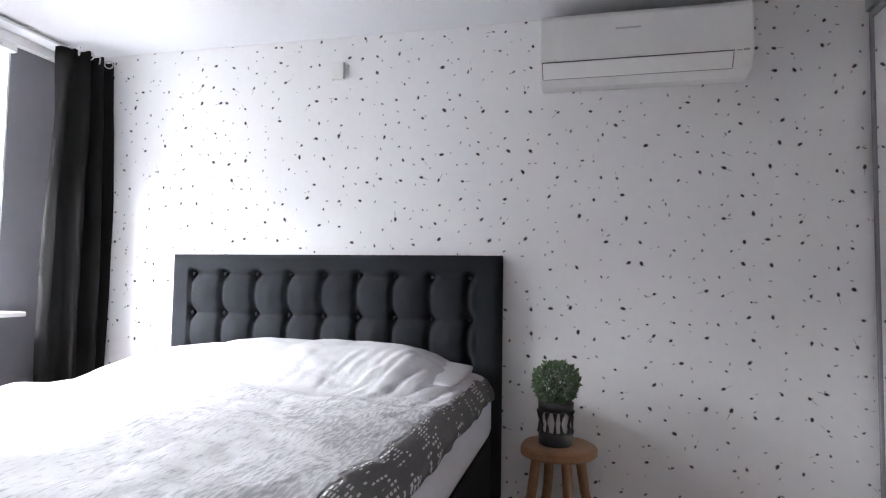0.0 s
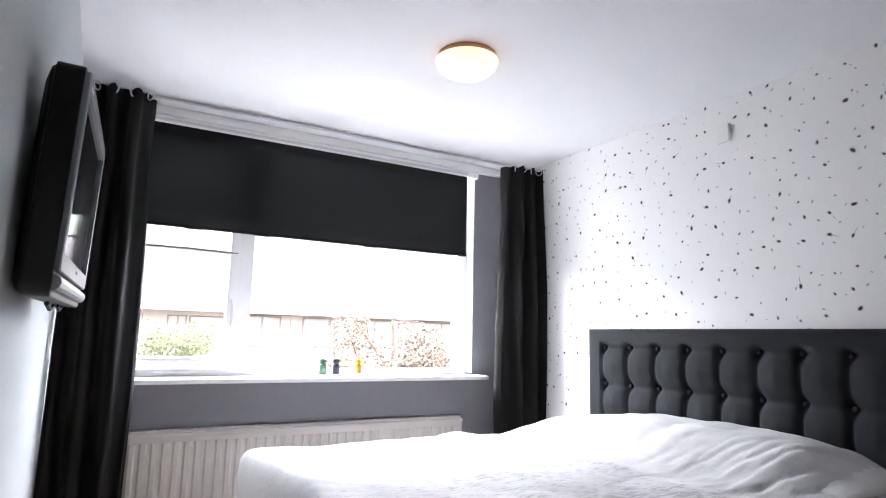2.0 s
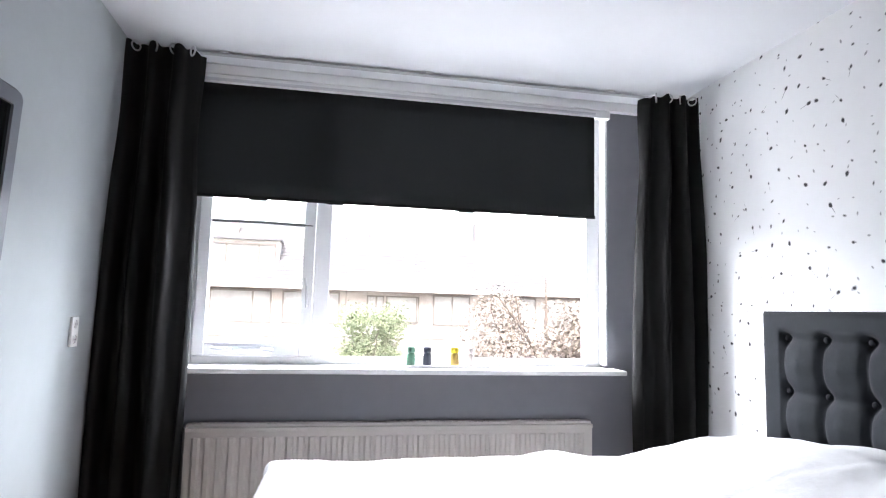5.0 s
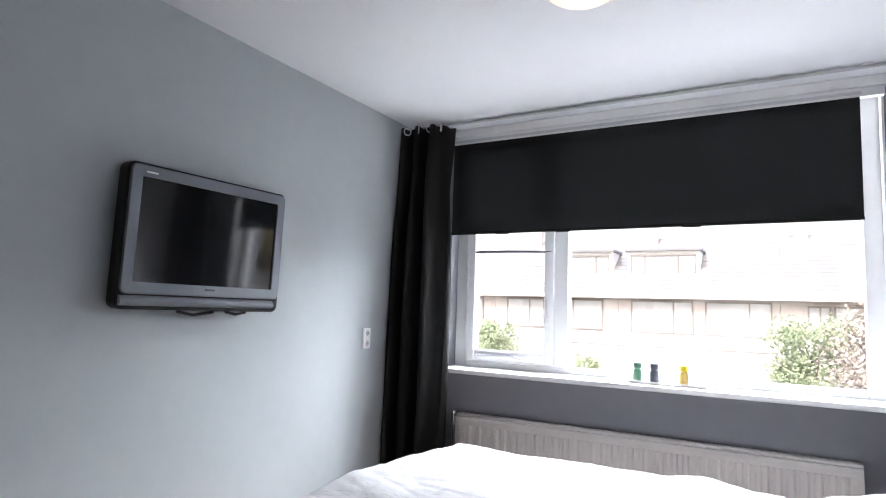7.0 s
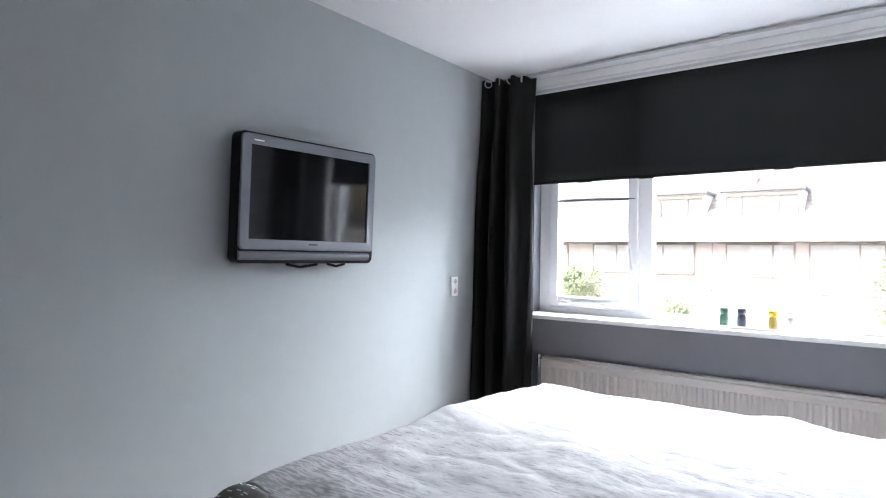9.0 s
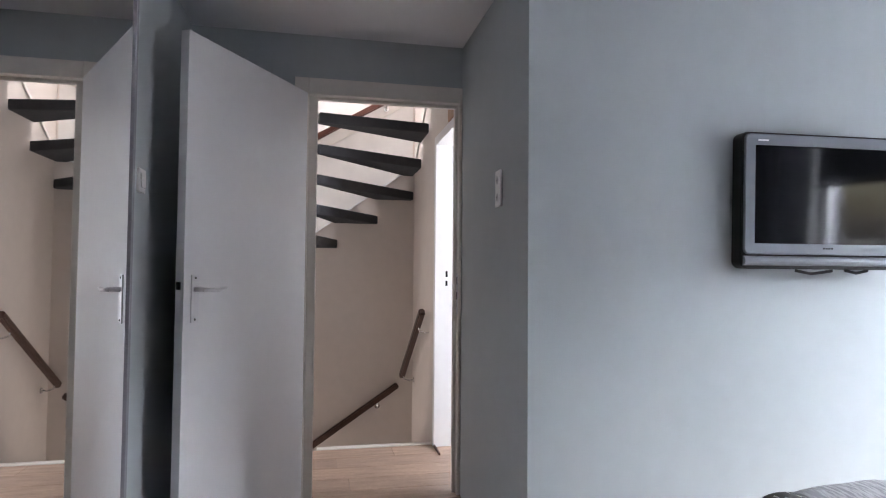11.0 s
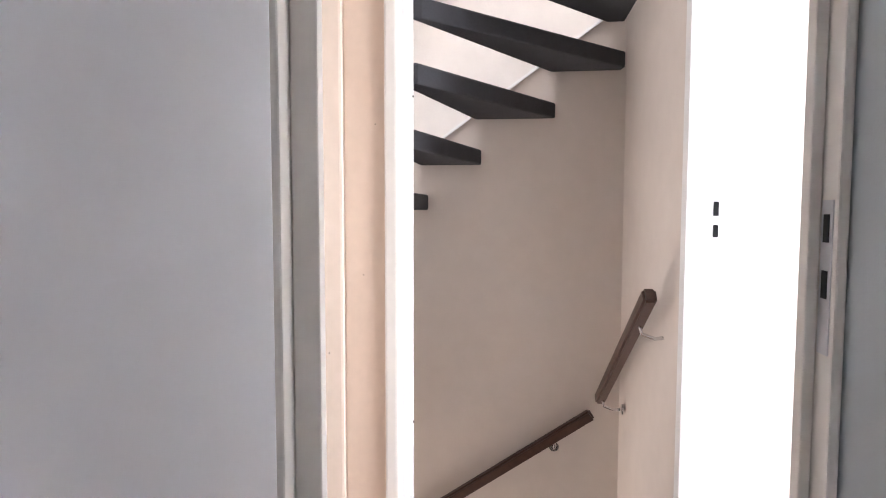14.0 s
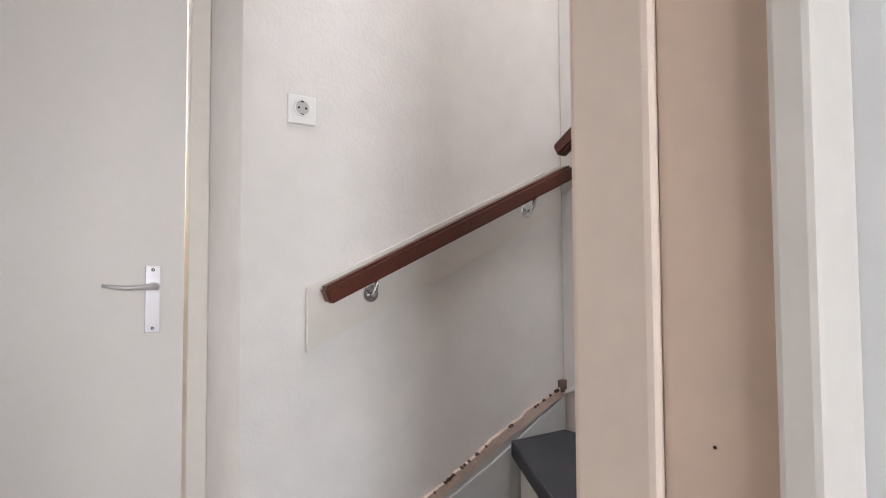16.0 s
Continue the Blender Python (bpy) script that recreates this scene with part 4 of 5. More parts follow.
rows = []
for i in range(nx + 1):
    row = []
    x = DX0 + (DX1 - DX0) * i / nx
    for j in range(nyy + 1):
        y = DY0 + (DY1 - DY0) * j / nyy
        ex, ey = x - DX0, min(y - DY0, DY1 - y)
        e = min(ex, ey)
        top = 0.645 + 0.030 * cloth_top(x, y, 2.0) + 0.028 * math.exp(-((y - 1.75) / 0.7) ** 2)
        # the two pillows under the cloth
        lump = ease((y - 0.90) / 0.28) * (1 - 0.35 * ease((y - 1.9) / 0.5)) * (1 - ease((y - 2.42) / 0.25))
        lump *= 1 - 0.08 * math.exp(-((y - 1.72) / 0.06) ** 2)
        top += 0.125 * ease((x - 2.02) / 0.42) * lump * (1 - 0.25 * ease((x - 2.6) / 0.14))
        # creases pulled in front of the near pillow
        pull = math.exp(-((x - 2.20) / 0.20) ** 2) * math.exp(-((y - 1.20) / 0.28) ** 2)
        crease = noise.noise(Vector((y * 11 + x * 3.0, x * 2.2, 3.0))) + 0.5 * noise.noise(Vector((y * 23 + x * 7.0, x * 5.0, 8.0)))
        top -= 0.030 * pull * max(0.0, 0.55 - abs(crease) * 1.5)
        wide = noise.noise(Vector((x * 4.0 + y * 2.0, y * 7.0, 12.0)))
        top -= 0.007 * max(0.0, 0.5 - abs(wide) * 3.0)
        drop = 0.0
        if e < 0.13:
            q = 1 - e / 0.13
            drop = 0.08 * q ** 2.4 if ey < ex and y < 1.7 else 0.30 * q ** 2.1 if ex < ey else 0.17 * q ** 2.4
        fold = 0.005 * math.sin(34 * (x if ey < ex else y)) * (drop / 0.17)
        xx = x + (0.085 * (1 - ex / 0.13) ** 2 if ex < 0.13 else 0)
        yy = y + (0.03 * (1 - ey / 0.13) ** 2 * (1 if y < 1.7 else -1) if ey < 0.13 else 0) + fold * (1 if ey < ex else 0)
        row.append(duv.verts.new((xx, yy, top - drop)))
    rows.append(row)
# the border runs along the near side, its inner edge a little uneven
points = [[v.co.copy() for v in row] for row in rows]
duv.free()


def duvet_sheet(border):
    bm = B()
    grid = {}
    for i in range(nx + 1):
        edge_j = 6 + round(5.0 * (1 - i / nx) + 1.4 * noise.noise(Vector((i * 0.09, 5.0, 1.0))) + 1.1 * noise.noise(Vector((i * 0.31, 2.0, 1.0))))
        for j in range(nyy + 1):
            if (j <= edge_j) if border else (j >= edge_j):
                grid[i, j] = bm.verts.new(points[i][j])
    for i in range(nx):
        for j in range(nyy):
            q = [grid.get(k) for k in ((i, j), (i + 1, j), (i + 1, j + 1), (i, j + 1))]
            q = [v for v in q if v is not None]
            if len(q) >= 3:
                bm.faces.new(q)
    bmesh.ops.recalc_face_normals(bm, faces=bm.faces)
    if sum(f.normal.z for f in bm.faces) < 0:
        bmesh.ops.reverse_faces(bm, faces=bm.faces)
    low = bmesh.ops.extrude_face_region(bm, geom=bm.faces[:], use_keep_orig=True)
    under = [e for e in low["geom"] if isinstance(e, bmesh.types.BMVert)]
    bmesh.ops.translate(bm, verts=under, vec=(0.012, 0.004, -0.026))
    bmesh.ops.recalc_face_normals(bm, faces=bm.faces)
    return bm


duvet = thing("duvet", (1.7, 1.74, 0.6), "white duvet with grey woven dashes spread over bed and pillows", "duvet")
part("cover", duvet_sheet(False), M_DUVET, duvet, smooth=True)
part("border", duvet_sheet(True), M_BORDER, duvet, "taupe border with short white dashes", True)


def pillow(cx, cy, label):
    bm = B()
    n1, n2 = 40, 50
    rows_ = []
    for side in (1, -1):
        grid_ = []
        for i in range(n1 + 1):
            row_ = []
            for j in range(n2 + 1):
                u, v = 2 * i / n1 - 1, 2 * j / n2 - 1
                h = 0.045 * (max(0.0, 1 - abs(u) ** 2.6) ** 0.55) * (max(0.0, 1 - abs(v) ** 2.6) ** 0.55)
                h += 0.010 * cloth_top(cx + u, cy + v, 6.0) * (1 - u * u) * (1 - v * v)
                crease = noise.noise(Vector((u * 2.2 + v * 3.4, u * 1.5 - v * 1.1, cx + cy))) + 0.4 * noise.noise(Vector((u * 6 + v * 9, u * 2.5, cy)))
                h += 0.008 * (0.5 - min(1.0, abs(crease) * 2.6)) * (1 - u ** 4) * (1 - v ** 4)
                x_ = cx + 0.25 * u * (1 - 0.06 * v * v)
                y_ = cy + 0.38 * v * (1 - 0.06 * u * u)
                row_.append(bm.verts.new((x_, y_, 0.668 + side * h + 0.02 * (u + 1) / 2)))
            grid_.append(row_)
        for r0_, r1_ in zip(grid_, grid_[1:]):
            for j in range(n2):
                bm.faces.new((r0_[j], r1_[j], r1_[j + 1], r0_[j + 1]))
    bmesh.ops.remove_doubles(bm, verts=bm.verts[:], dist=0.0005)
    bmesh.ops.recalc_face_normals(bm, faces=bm.faces)
    ob = tagged(part("pillow", bm, M_PILLOW, None, smooth=True), label, "pillow", "pillows on the bed")
    return ob


pillow(2.48, 1.30, "pale grey pillow under the duvet against the headboard")
pillow(2.48, 2.12, "pale grey pillow under the duvet against the headboard")

# ---- stool and plant ----
SX, SY, SZ = 2.62, 0.545, 0.385
stool = thing("stool", (SX, SY, 0), "round teak plant stool with splayed log legs", "stool")
b = B()
prof = []
seg = 40
for z, k in ((SZ - 0.045, 0.94), (SZ - 0.036, 1.0), (SZ - 0.010, 1.0), (SZ, 0.96)):
    prof.append((0.162 * k, z))
lathe(b, SX, SY, prof, seg)
for v in b.verts:
    a = math.atan2(v.co.y - SY, v.co.x - SX)
    k = 1 + 0.03 * math.sin(3 * a + 1) + 0.015 * math.sin(7 * a)
    v.co.x, v.co.y = SX + (v.co.x - SX) * k, SY + (v.co.y - SY) * k
part("seat", b, M_STOOL, stool, smooth=False)
for k, (dx, dy) in enumerate(((0.088, 0.040), (-0.042, 0.088), (-0.088, -0.038), (0.044, -0.090))):
    b = B()
    tube(b, [(SX + dx, SY + dy, SZ - 0.046), (SX + dx * 1.25, SY + dy * 1.25, SZ * 0.45), (SX + dx * 1.75, SY + dy * 1.75, 0.0)], [0.022, 0.021, 0.024], 12)
    part("leg", b, M_STOOL, stool, smooth=True)
pot = thing("flower_pot", (SX, SY, SZ), "black pot with a cut-out tree pattern on the stool", "flower pot")
b = B()
lathe(b, SX - 0.01, SY + 0.01, [(0.068, SZ + 0.001), (0.074, SZ + 0.006), (0.074, SZ + 0.055), (0.068, SZ + 0.058)], 28)
part("foot_band", b, M_POT, pot, smooth=True)
b = B()
lathe(b, SX - 0.01, SY + 0.01, [(0.070, SZ + 0.145), (0.075, SZ + 0.150), (0.077, SZ + 0.182), (0.07, SZ + 0.185)], 28)
part("rim_band", b, M_POT, pot, smooth=True)
rnd = random.Random(5)
for k in range(14):
    a = 2 * math.pi * k / 14
    b = B()
    p = [(SX - 0.01 + 0.072 * math.cos(a + o), SY + 0.01 + 0.072 * math.sin(a + o), SZ + z) for o, z in ((0, 0.055), (rnd.uniform(-.1, .1), 0.09), (rnd.uniform(-.14, .14), 0.12), (0, 0.147))]
    tube(b, p, [0.009, 0.005, 0.006, 0.012], 6)
    part("branch_bar", b, M_POT, pot)
# added core; its pale colour imitates the brightness seen through the cut-outs
b = B()
lathe(b, SX - 0.01, SY + 0.01, [(0.055, SZ + 0.002), (0.058, SZ + 0.17)], 20)
part("backlit_core", b, mat("pale_backlit_core", (0.62, 0.62, 0.62), 0.6), pot)
plant = thing("boxwood_plant", (SX - 0.01, SY + 0.01, SZ + 0.17), "bushy green boxwood plant in the black pot", "plant")
b = B()
for k in range(60):
    d = Vector((rnd.gauss(0, 1), rnd.gauss(0, 1), rnd.gauss(0.4, 1))).normalized()
    p0 = Vector((SX - 0.01, SY + 0.01, SZ + 0.17))
    c = Vector((SX - 0.01, SY + 0.01, SZ + 0.265))
    tube(b, [p0, p0.lerp(c, 0.6) + d * 0.02, c + d * 0.085], 0.0015, 4)
part("stems", b, mat("green_stem", (0.05, 0.075, 0.03), 0.6), plant)
b = B()
for k in range(1500):
    d = Vector((rnd.gauss(0, 1), rnd.gauss(0, 1), rnd.gauss(0, 1))).normalized()
    r = 0.094 * rnd.uniform(0.62, 1.0) ** 0.5 * (1 + 0.09 * math.sin(5 * d.x + 3 * d.z))
    c = Vector((SX - 0.01, SY + 0.01, SZ + 0.265)) + Vector((d.x * r, d.y * r, d.z * r * 0.9))
    t1 = (d + 0.9 * Vector((rnd.uniform(-1, 1), rnd.uniform(-1, 1), rnd.uniform(-1, 1)))).normalized()
    t2 = t1.cross(Vector((rnd.uniform(-1, 1), rnd.uniform(-1, 1), rnd.uniform(-1, 1)))).normalized()
    L = rnd.uniform(0.015, 0.028)
    w_ = L * 0.27
    v = [b.verts.new(c), b.verts.new(c + t1 * L * 0.5 + t2 * w_), b.verts.new(c + t1 * L), b.verts.new(c + t1 * L * 0.5 - t2 * w_)]
    b.faces.new(v)
tagged(part("leaves", b, M_LEAF, plant), kind="stuff")

# ---- mirror wardrobe ----
ward = thing("mirror_wardrobe", (1.4, -1.0, 0.0), "built-in wardrobe with tall mirrored sliding doors", "wardrobe")
b = B()
box(b, 0.006, EAST - 0.005, SOUTH + 0.002, -0.820, 0.0, 2.30)
part("carcass", b, M_WHITE, ward)
b = B()
box(b, 0.006, EAST - 0.005, -0.820, -0.772, 2.302, 2.392)
part("top_rail", b, M_ALU, ward)
edges = [0.03, 0.97, 1.92, 2.86]
for k in range(3):
    dpart = B()
    y1 = -0.782 if k % 2 == 0 else -0.802
    box(dpart, edges[k] - 0.02, edges[k] + 0.004, y1 - 0.016, y1 + 0.006, 0.02, 2.29, 0.002)
    box(dpart, edges[k + 1] - 0.03, edges[k + 1] - 0.006, y1 - 0.016, y1 + 0.006, 0.02, 2.29, 0.002)
    box(dpart, edges[k] + 0.004, edges[k + 1] - 0.03, y1 - 0.016, y1 + 0.006, 0.02, 0.05)
    box(dpart, edges[k] + 0.004, edges[k + 1] - 0.03, y1 - 0.016, y1 + 0.006, 2.26, 2.29)
    dpart = part("sliding_door", dpart, M_DARKWALL, ward, "grey framed sliding door")
    b = B()
    box(b, edges[k] + 0.0045, edges[k + 1] - 0.0305, y1 - 0.012, y1, 0.0505, 2.2595)
    part("mirror", b, M_MIRROR, dpart, "clear mirror panel")


# ---- doors ----
def lever(parent, m, long_plate=True):
    """Handle plate and lever; m places it: x along the door, y out of it, z up."""
    bm = B()
    box(bm, -0.019, 0.019, 0.0, 0.006, -0.13 if long_plate else -0.1, 0.05, 0.002)
    bmesh.ops.transform(bm, matrix=m, verts=bm.verts[:])
    plate = part("handle_plate", bm, M_ALU, parent, "long aluminium handle plate")
    for dz in ((-0.118, 0.039)):
        bm = B()
        ring(bm, (0, 0.0065, dz), (0, 1, 0), 0.003, 0.0015, 10, 5)
        bmesh.ops.transform(bm, matrix=m, verts=bm.verts[:])
        part("screw", bm, M_BLACK, plate)
    bm = B()
    tube(bm, [(0, 0.006, -0.005), (0, 0.045, -0.005)], 0.010, 12)
    tube(bm, [(-0.006, 0.045, -0.005), (0.02, 0.050, -0.006), (0.07, 0.052, -0.009), (0.125, 0.048, -0.002)], [0.011, 0.010, 0.008, 0.006], 10, 0.8)
    bmesh.ops.transform(bm, matrix=m, verts=bm.verts[:])
    part("lever", bm, M_ALU, plate, "", True)
    return plate


# bedroom door, open into the niche
door = tagged(new("door_1"), "flush light grey bedroom door standing open", "door", kind="structure")
hinge = Vector((-1.018, -0.262, 0))
ang = math.atan2(-0.395, 0.679)
DM = Matrix.Translation(hinge) @ Matrix.Rotation(ang, 4, 'Z')
door.location = hinge
LEAF = 0.840
b = B()
box(b, 0.0, LEAF, -0.038, 0.0, 0.012, 2.085, 0.002)
bmesh.ops.transform(b, matrix=DM, verts=b.verts[:])
part("leaf", b, M_DOOR, door)
b = B()
box(b, LEAF, LEAF + 0.0015, -0.030, -0.008, 0.94, 1.18)
bmesh.ops.transform(b, matrix=DM, verts=b.verts[:])
part("lock_strip", b, M_ALU, door)
b = B()
box(b, LEAF + 0.0015, LEAF + 0.010, -0.027, -0.011, 1.105, 1.135, 0.002)
bmesh.ops.transform(b, matrix=DM, verts=b.verts[:])
part("latch", b, M_BLACK, door)
lever(door, DM @ Matrix.Translation((LEAF - 0.055, 0.0005, 1.110)) @ Matrix.Diagonal((-1, 1, 1, 1)))

# its frame
fr = tagged(new("door_frame_1"), "ivory painted door frame with a rebate", "door frame", kind="structure")
fr.location = (-1.1, 0.13, 0)
for y0, y1, s in ((-0.328, -0.256, 1), (0.537, 0.553, -1)):
    b = B()
    box(b, -1.105, -1.035, y0, y1, 0.0, 2.17, 0.004)
    if s > 0:
        box(b, -1.105, -1.078, y1 + 0.0005, y1 + 0.046, 0.0, 2.072, 0.003)
    else:
        box(b, -1.105, -1.078, y0 - 0.018, y0 - 0.0005, 0.0, 2.072, 0.003)
    part("jamb", b, M_IVORY, fr)
b = B()
box(b, -1.105, -1.035, -0.2555, 0.5365, 2.085, 2.17, 0.004)
box(b, -1.105, -1.078, -0.2555, 0.5365, 2.068, 2.0845, 0.003)
part("head", b, M_IVORY, fr)
b = B()
box(b, -1.075, -1.045, 0.5352, 0.5369, 0.95, 1.17)
part("strike_plate", b, M_ALU, fr)
b = B()
box(b, -1.068, -1.052, 0.5343, 0.5351, 1.11, 1.15)
box(b, -1.068, -1.052, 0.5343, 0.5351, 1.03, 1.07)
part("strike_hole", b, M_BLACK, fr)

# landing doorway to the north room
fr = tagged(new("door_frame_2"), "white gloss door frame of the small bedroom", "door frame", kind="structure")
fr.location = (-1.4, 0.63, 0)
for x0, x1 in ((-1.955, -1.905), (-1.075, -1.022)):
    b = B()
    box(b, x0, x1, LAND_N - 0.012, LAND_N + 0.115, 0.0, 2.098, 0.004)
    part("jamb", b, M_WHITE, fr)
b = B()
box(b, -1.9045, -1.0755, LAND_N - 0.012, LAND_N + 0.115, 2.04, 2.098, 0.004)
part("head", b, M_WHITE, fr)
b = B()
box(b, -1.9048, -1.9035, LAND_N + 0.062, LAND_N + 0.076, 1.14, 1.18)
box(b, -1.9048, -1.9035, LAND_N + 0.062, LAND_N + 0.076, 1.08, 1.115)
part("strike_hole", b, M_BLACK, fr)
door2 = tagged(new("door_2"), "white door opened into the bright small bedroom", "door", kind="structure")
door2.location = (-1.09, LAND_N + 0.12, 0)
b = B()
box(b, -1.118, -1.08, LAND_N + 0.125, LAND_N + 0.72, 0.01, 2.035, 0.002)
part("leaf", b, M_WHITE, door2)

# bathroom door, closed
door3 = tagged(new("door_3"), "white flush bathroom door, closed", "door", kind="structure")
door3.location = (-1.33, -1.80, 0)
b = B()
box(b, -1.770, -0.985, -1.842, -1.800, 0.01, 2.04, 0.002)
part("leaf", b, mat("warm_white_door_paint", (0.74, 0.72, 0.70), 0.4, vary=0.02), door3)
lever(door3, Matrix.Translation((-1.690, -1.7995, 1.11)))
fr = tagged(new("door_frame_3"), "ivory painted bathroom door frame", "door frame", kind="structure")
fr.location = (-1.33, -1.8, 0)
b = B()
box(b, -1.8295, -1.776, -1.88, -1.775, 0.0, 2.095, 0.004)
part("jamb", b, M_IVORY, fr)
b = B()
box(b, -0.98, -0.945, -1.88, -1.785, 0.0, 2.095, 0.004)
part("jamb", b, M_IVORY, fr)
b = B()
box(b, -1.7755, -0.9805, -1.88, -1.785, 2.045, 2.095, 0.004)
part("head", b, M_IVORY, fr)

# ---- stairs up to the attic ----
stair = thing("attic_staircase", (-2.4, -0.5, 0.0), "open winding staircase with anthracite carpeted treads", "staircase")
TREADS = [
    [(-2.00, -0.52), (-2.00, -1.465), (-2.36, -1.465), (-2.10, -0.52)],
    [(-2.08, -0.52), (-2.33, -1.465), (-2.70, -1.465), (-2.13, -0.50)],
    [(-2.11, -0.50), (-2.675, -1.465), (-2.915, -1.465), (-2.915, -1.17), (-2.14, -0.47)],
    [(-2.12, -0.47), (-2.915, -1.21), (-2.915, -0.84), (-2.14, -0.42)],
    [(-2.12, -0.43), (-2.915, -0.88), (-2.915, -0.56), (-2.13, -0.37)],
    [(-2.11, -0.38), (-2.915, -0.60), (-2.915, -0.29), (-2.12, -0.31)],
    [(-2.11, -0.33), (-2.915, -0.33), (-2.915, -0.045), (-2.12, -0.255)],
    [(-2.11, -0.28), (-2.915, -0.075), (-2.915, 0.285), (-2.12, -0.215)],
    [(-2.11, -0.24), (-2.915, 0.26), (-2.915, 0.565), (-2.86, 0.575), (-2.11, -0.20)],
    [(-2.105, -0.22), (-2.90, 0.50), (-2.90, 0.575), (-2.47, 0.575), (-2.08, -0.20)],
    [(-2.09, -0.215), (-2.52, 0.575), (-2.16, 0.575), (-2.02, -0.20)],
    [(-2.05, -0.21), (-2.20, 0.575), (-1.995, 0.575), (-1.985, -0.20)],
]
for k, outline in enumerate(TREADS):
    b = B()
    top = 0.205 * (k + 1) - 0.005
    prism(b, outline, 'z', top - (0.052 if k < 4 else 0.070), top, 0.009)
    part("tread", b, M_TREAD, stair)
# risers of the lowest steps
for k in range(4):
    o = TREADS[k]
    p, q = Vector((*o[0], 0)), Vector((*o[1], 0))
    d = (q - p).normalized()
    nrm = Vector((-d.y, d.x, 0))
    if nrm.x > 0:
        nrm = -nrm
    b = B()
    z0, z1 = max(0.0, 0.205 * k - 0.004), 0.205 * (k + 1) - 0.058
    pts = [p + nrm * 0.03, q + nrm * 0.03, q + nrm * 0.045, p + nrm * 0.045]
    prism(b, [(v.x, v.y) for v in pts], 'z', z0, z1)
    part("riser", b, M_IVORY, stair)
# wall strings
b = B()
prism(b, [(-2.0, 0.02), (-2.0, 0.26), (-2.30, 0.42), (-2.62, 0.565), (-2.915, 0.725), (-2.915, 0.50), (-2.62, 0.30), (-2.3, 0.10), (-2.2, 0.02)], 'y', STAIR_S + 0.0015, STAIR_S + 0.012)
part("wall_string", b, M_STRING, stair, "pale blue-grey string board on the south wall")
LINE = [(-1.463, 0.73), (-1.05, 0.93), (-0.5, 1.285), (0.1, 1.72), (0.575, 2.06)]
b = B()
prism(b, LINE + [(0.575, 4.89), (-1.463, 4.89)], 'x', WEST + 0.0005, WEST + 0.004)
structure("wall_stair_upper", b, M_OFFWHITE, "off-white paper above the stair line", "wall")
b = B()
for p, q in zip(LINE, LINE[1:]):
    bar(b, (WEST + 0.006, *p), (WEST + 0.006, *q), 0.012, 0.012, 0.0)
part("wall_bead", b, M_WHITE, stair, "white bead along the stair line")
b = B()
prism(b, [(-2.905, 2.06), (-2.4, 2.42), (-2.0, 2.70), (-2.0, 2.66), (-2.4, 2.385), (-2.905, 2.03)], 'y', LAND_N - 0.011, LAND_N - 0.0015)
part("wall_string", b, M_IVORY, stair, "ivory string board on the north wall")
# strip where the wallpaper is torn away above the string
b = B()
rnd = random.Random(11)
lo, hi = [], []
for i in range(46):
    s = i / 45
    x = -2.02 - 0.895 * s
    z = 0.27 + 0.462 * s + 0.035 * math.sin(s * 3.0)
    lo.append((x, z - 0.012))
    hi.append((x, z + 0.022 + rnd.uniform(-0.006, 0.007)))
prism(b, lo + hi[::-1], 'y', STAIR_S + 0.0005, STAIR_S + 0.0125)
torn = tagged(part("torn_strip", b, M_TORN), "ragged strip of bare plaster where wallpaper is torn", "wall damage", kind="structure")
b = B()
for i in range(30):
    s = rnd.uniform(0.40, 0.97)
    x = -2.02 - 0.895 * s
    z = 0.27 + 0.462 * s + 0.035 * math.sin(s * 3.0) + 0.023
    w_ = rnd.uniform(0.003, 0.010)
    prism(b, [(x - w_, z - w_ * 0.5), (x + w_ * 0.4, z - 0.004), (x + w_, z + w_ * 0.55), (x - w_ * 0.3, z + 0.005)][::-1], 'y', STAIR_S + 0.013, STAIR_S + 0.016)
box(b, -2.918, -2.890, STAIR_S + 0.002, STAIR_S + 0.018, 0.735, 0.775)
tagged(part("torn_edge", b, mat("dark_paper_edge", (0.16, 0.11, 0.09), 0.9, vary=0.3)), "dark curled edge of torn wallpaper", "wall damage", kind="structure")

# newel panel between the two flights
newel = thing("newel_panel", (-2.03, -0.37, 0.0), "tall tan and ivory painted newel panel by the stairs", "newel")
b = B()
box(b, -2.06, -1.985, -0.555, -0.432, 0.0, 3.4, 0.010)
part("panel_south", b, M_PEACH, newel)
b = B()
box(b, -2.055, -1.998, -0.431, -0.300, 0.0, 3.4, 0.003)
part("panel_middle", b, M_TAN, newel, "tan painted middle panel")
b = B()
box(b, -2.07, -1.98, -0.299, -0.258, 0.0, 3.4, 0.008)
part("panel_north", b, M_IVORY, newel)
b = B()
box(b, -2.115, -2.0705, -0.272, -0.228, 0.0, 3.4, 0.006)
part("edge_strip", b, M_WHITE, newel, "white edge strip with screw heads")
for z in (0.45, 1.52):
    b = B()
    lathe(b, -2.09, z, [(0.004, 0), (0.003, 0.003)], 8)
    bmesh.ops.transform(b, matrix=Matrix.Translation((0, -0.2275, 0)) @ Matrix(((1, 0, 0, 0), (0, 0, 1, 0), (0, 1, 0, 0), (0, 0, 0, 1))), verts=b.verts[:])
    part("screw", b, M_BLACK, newel)
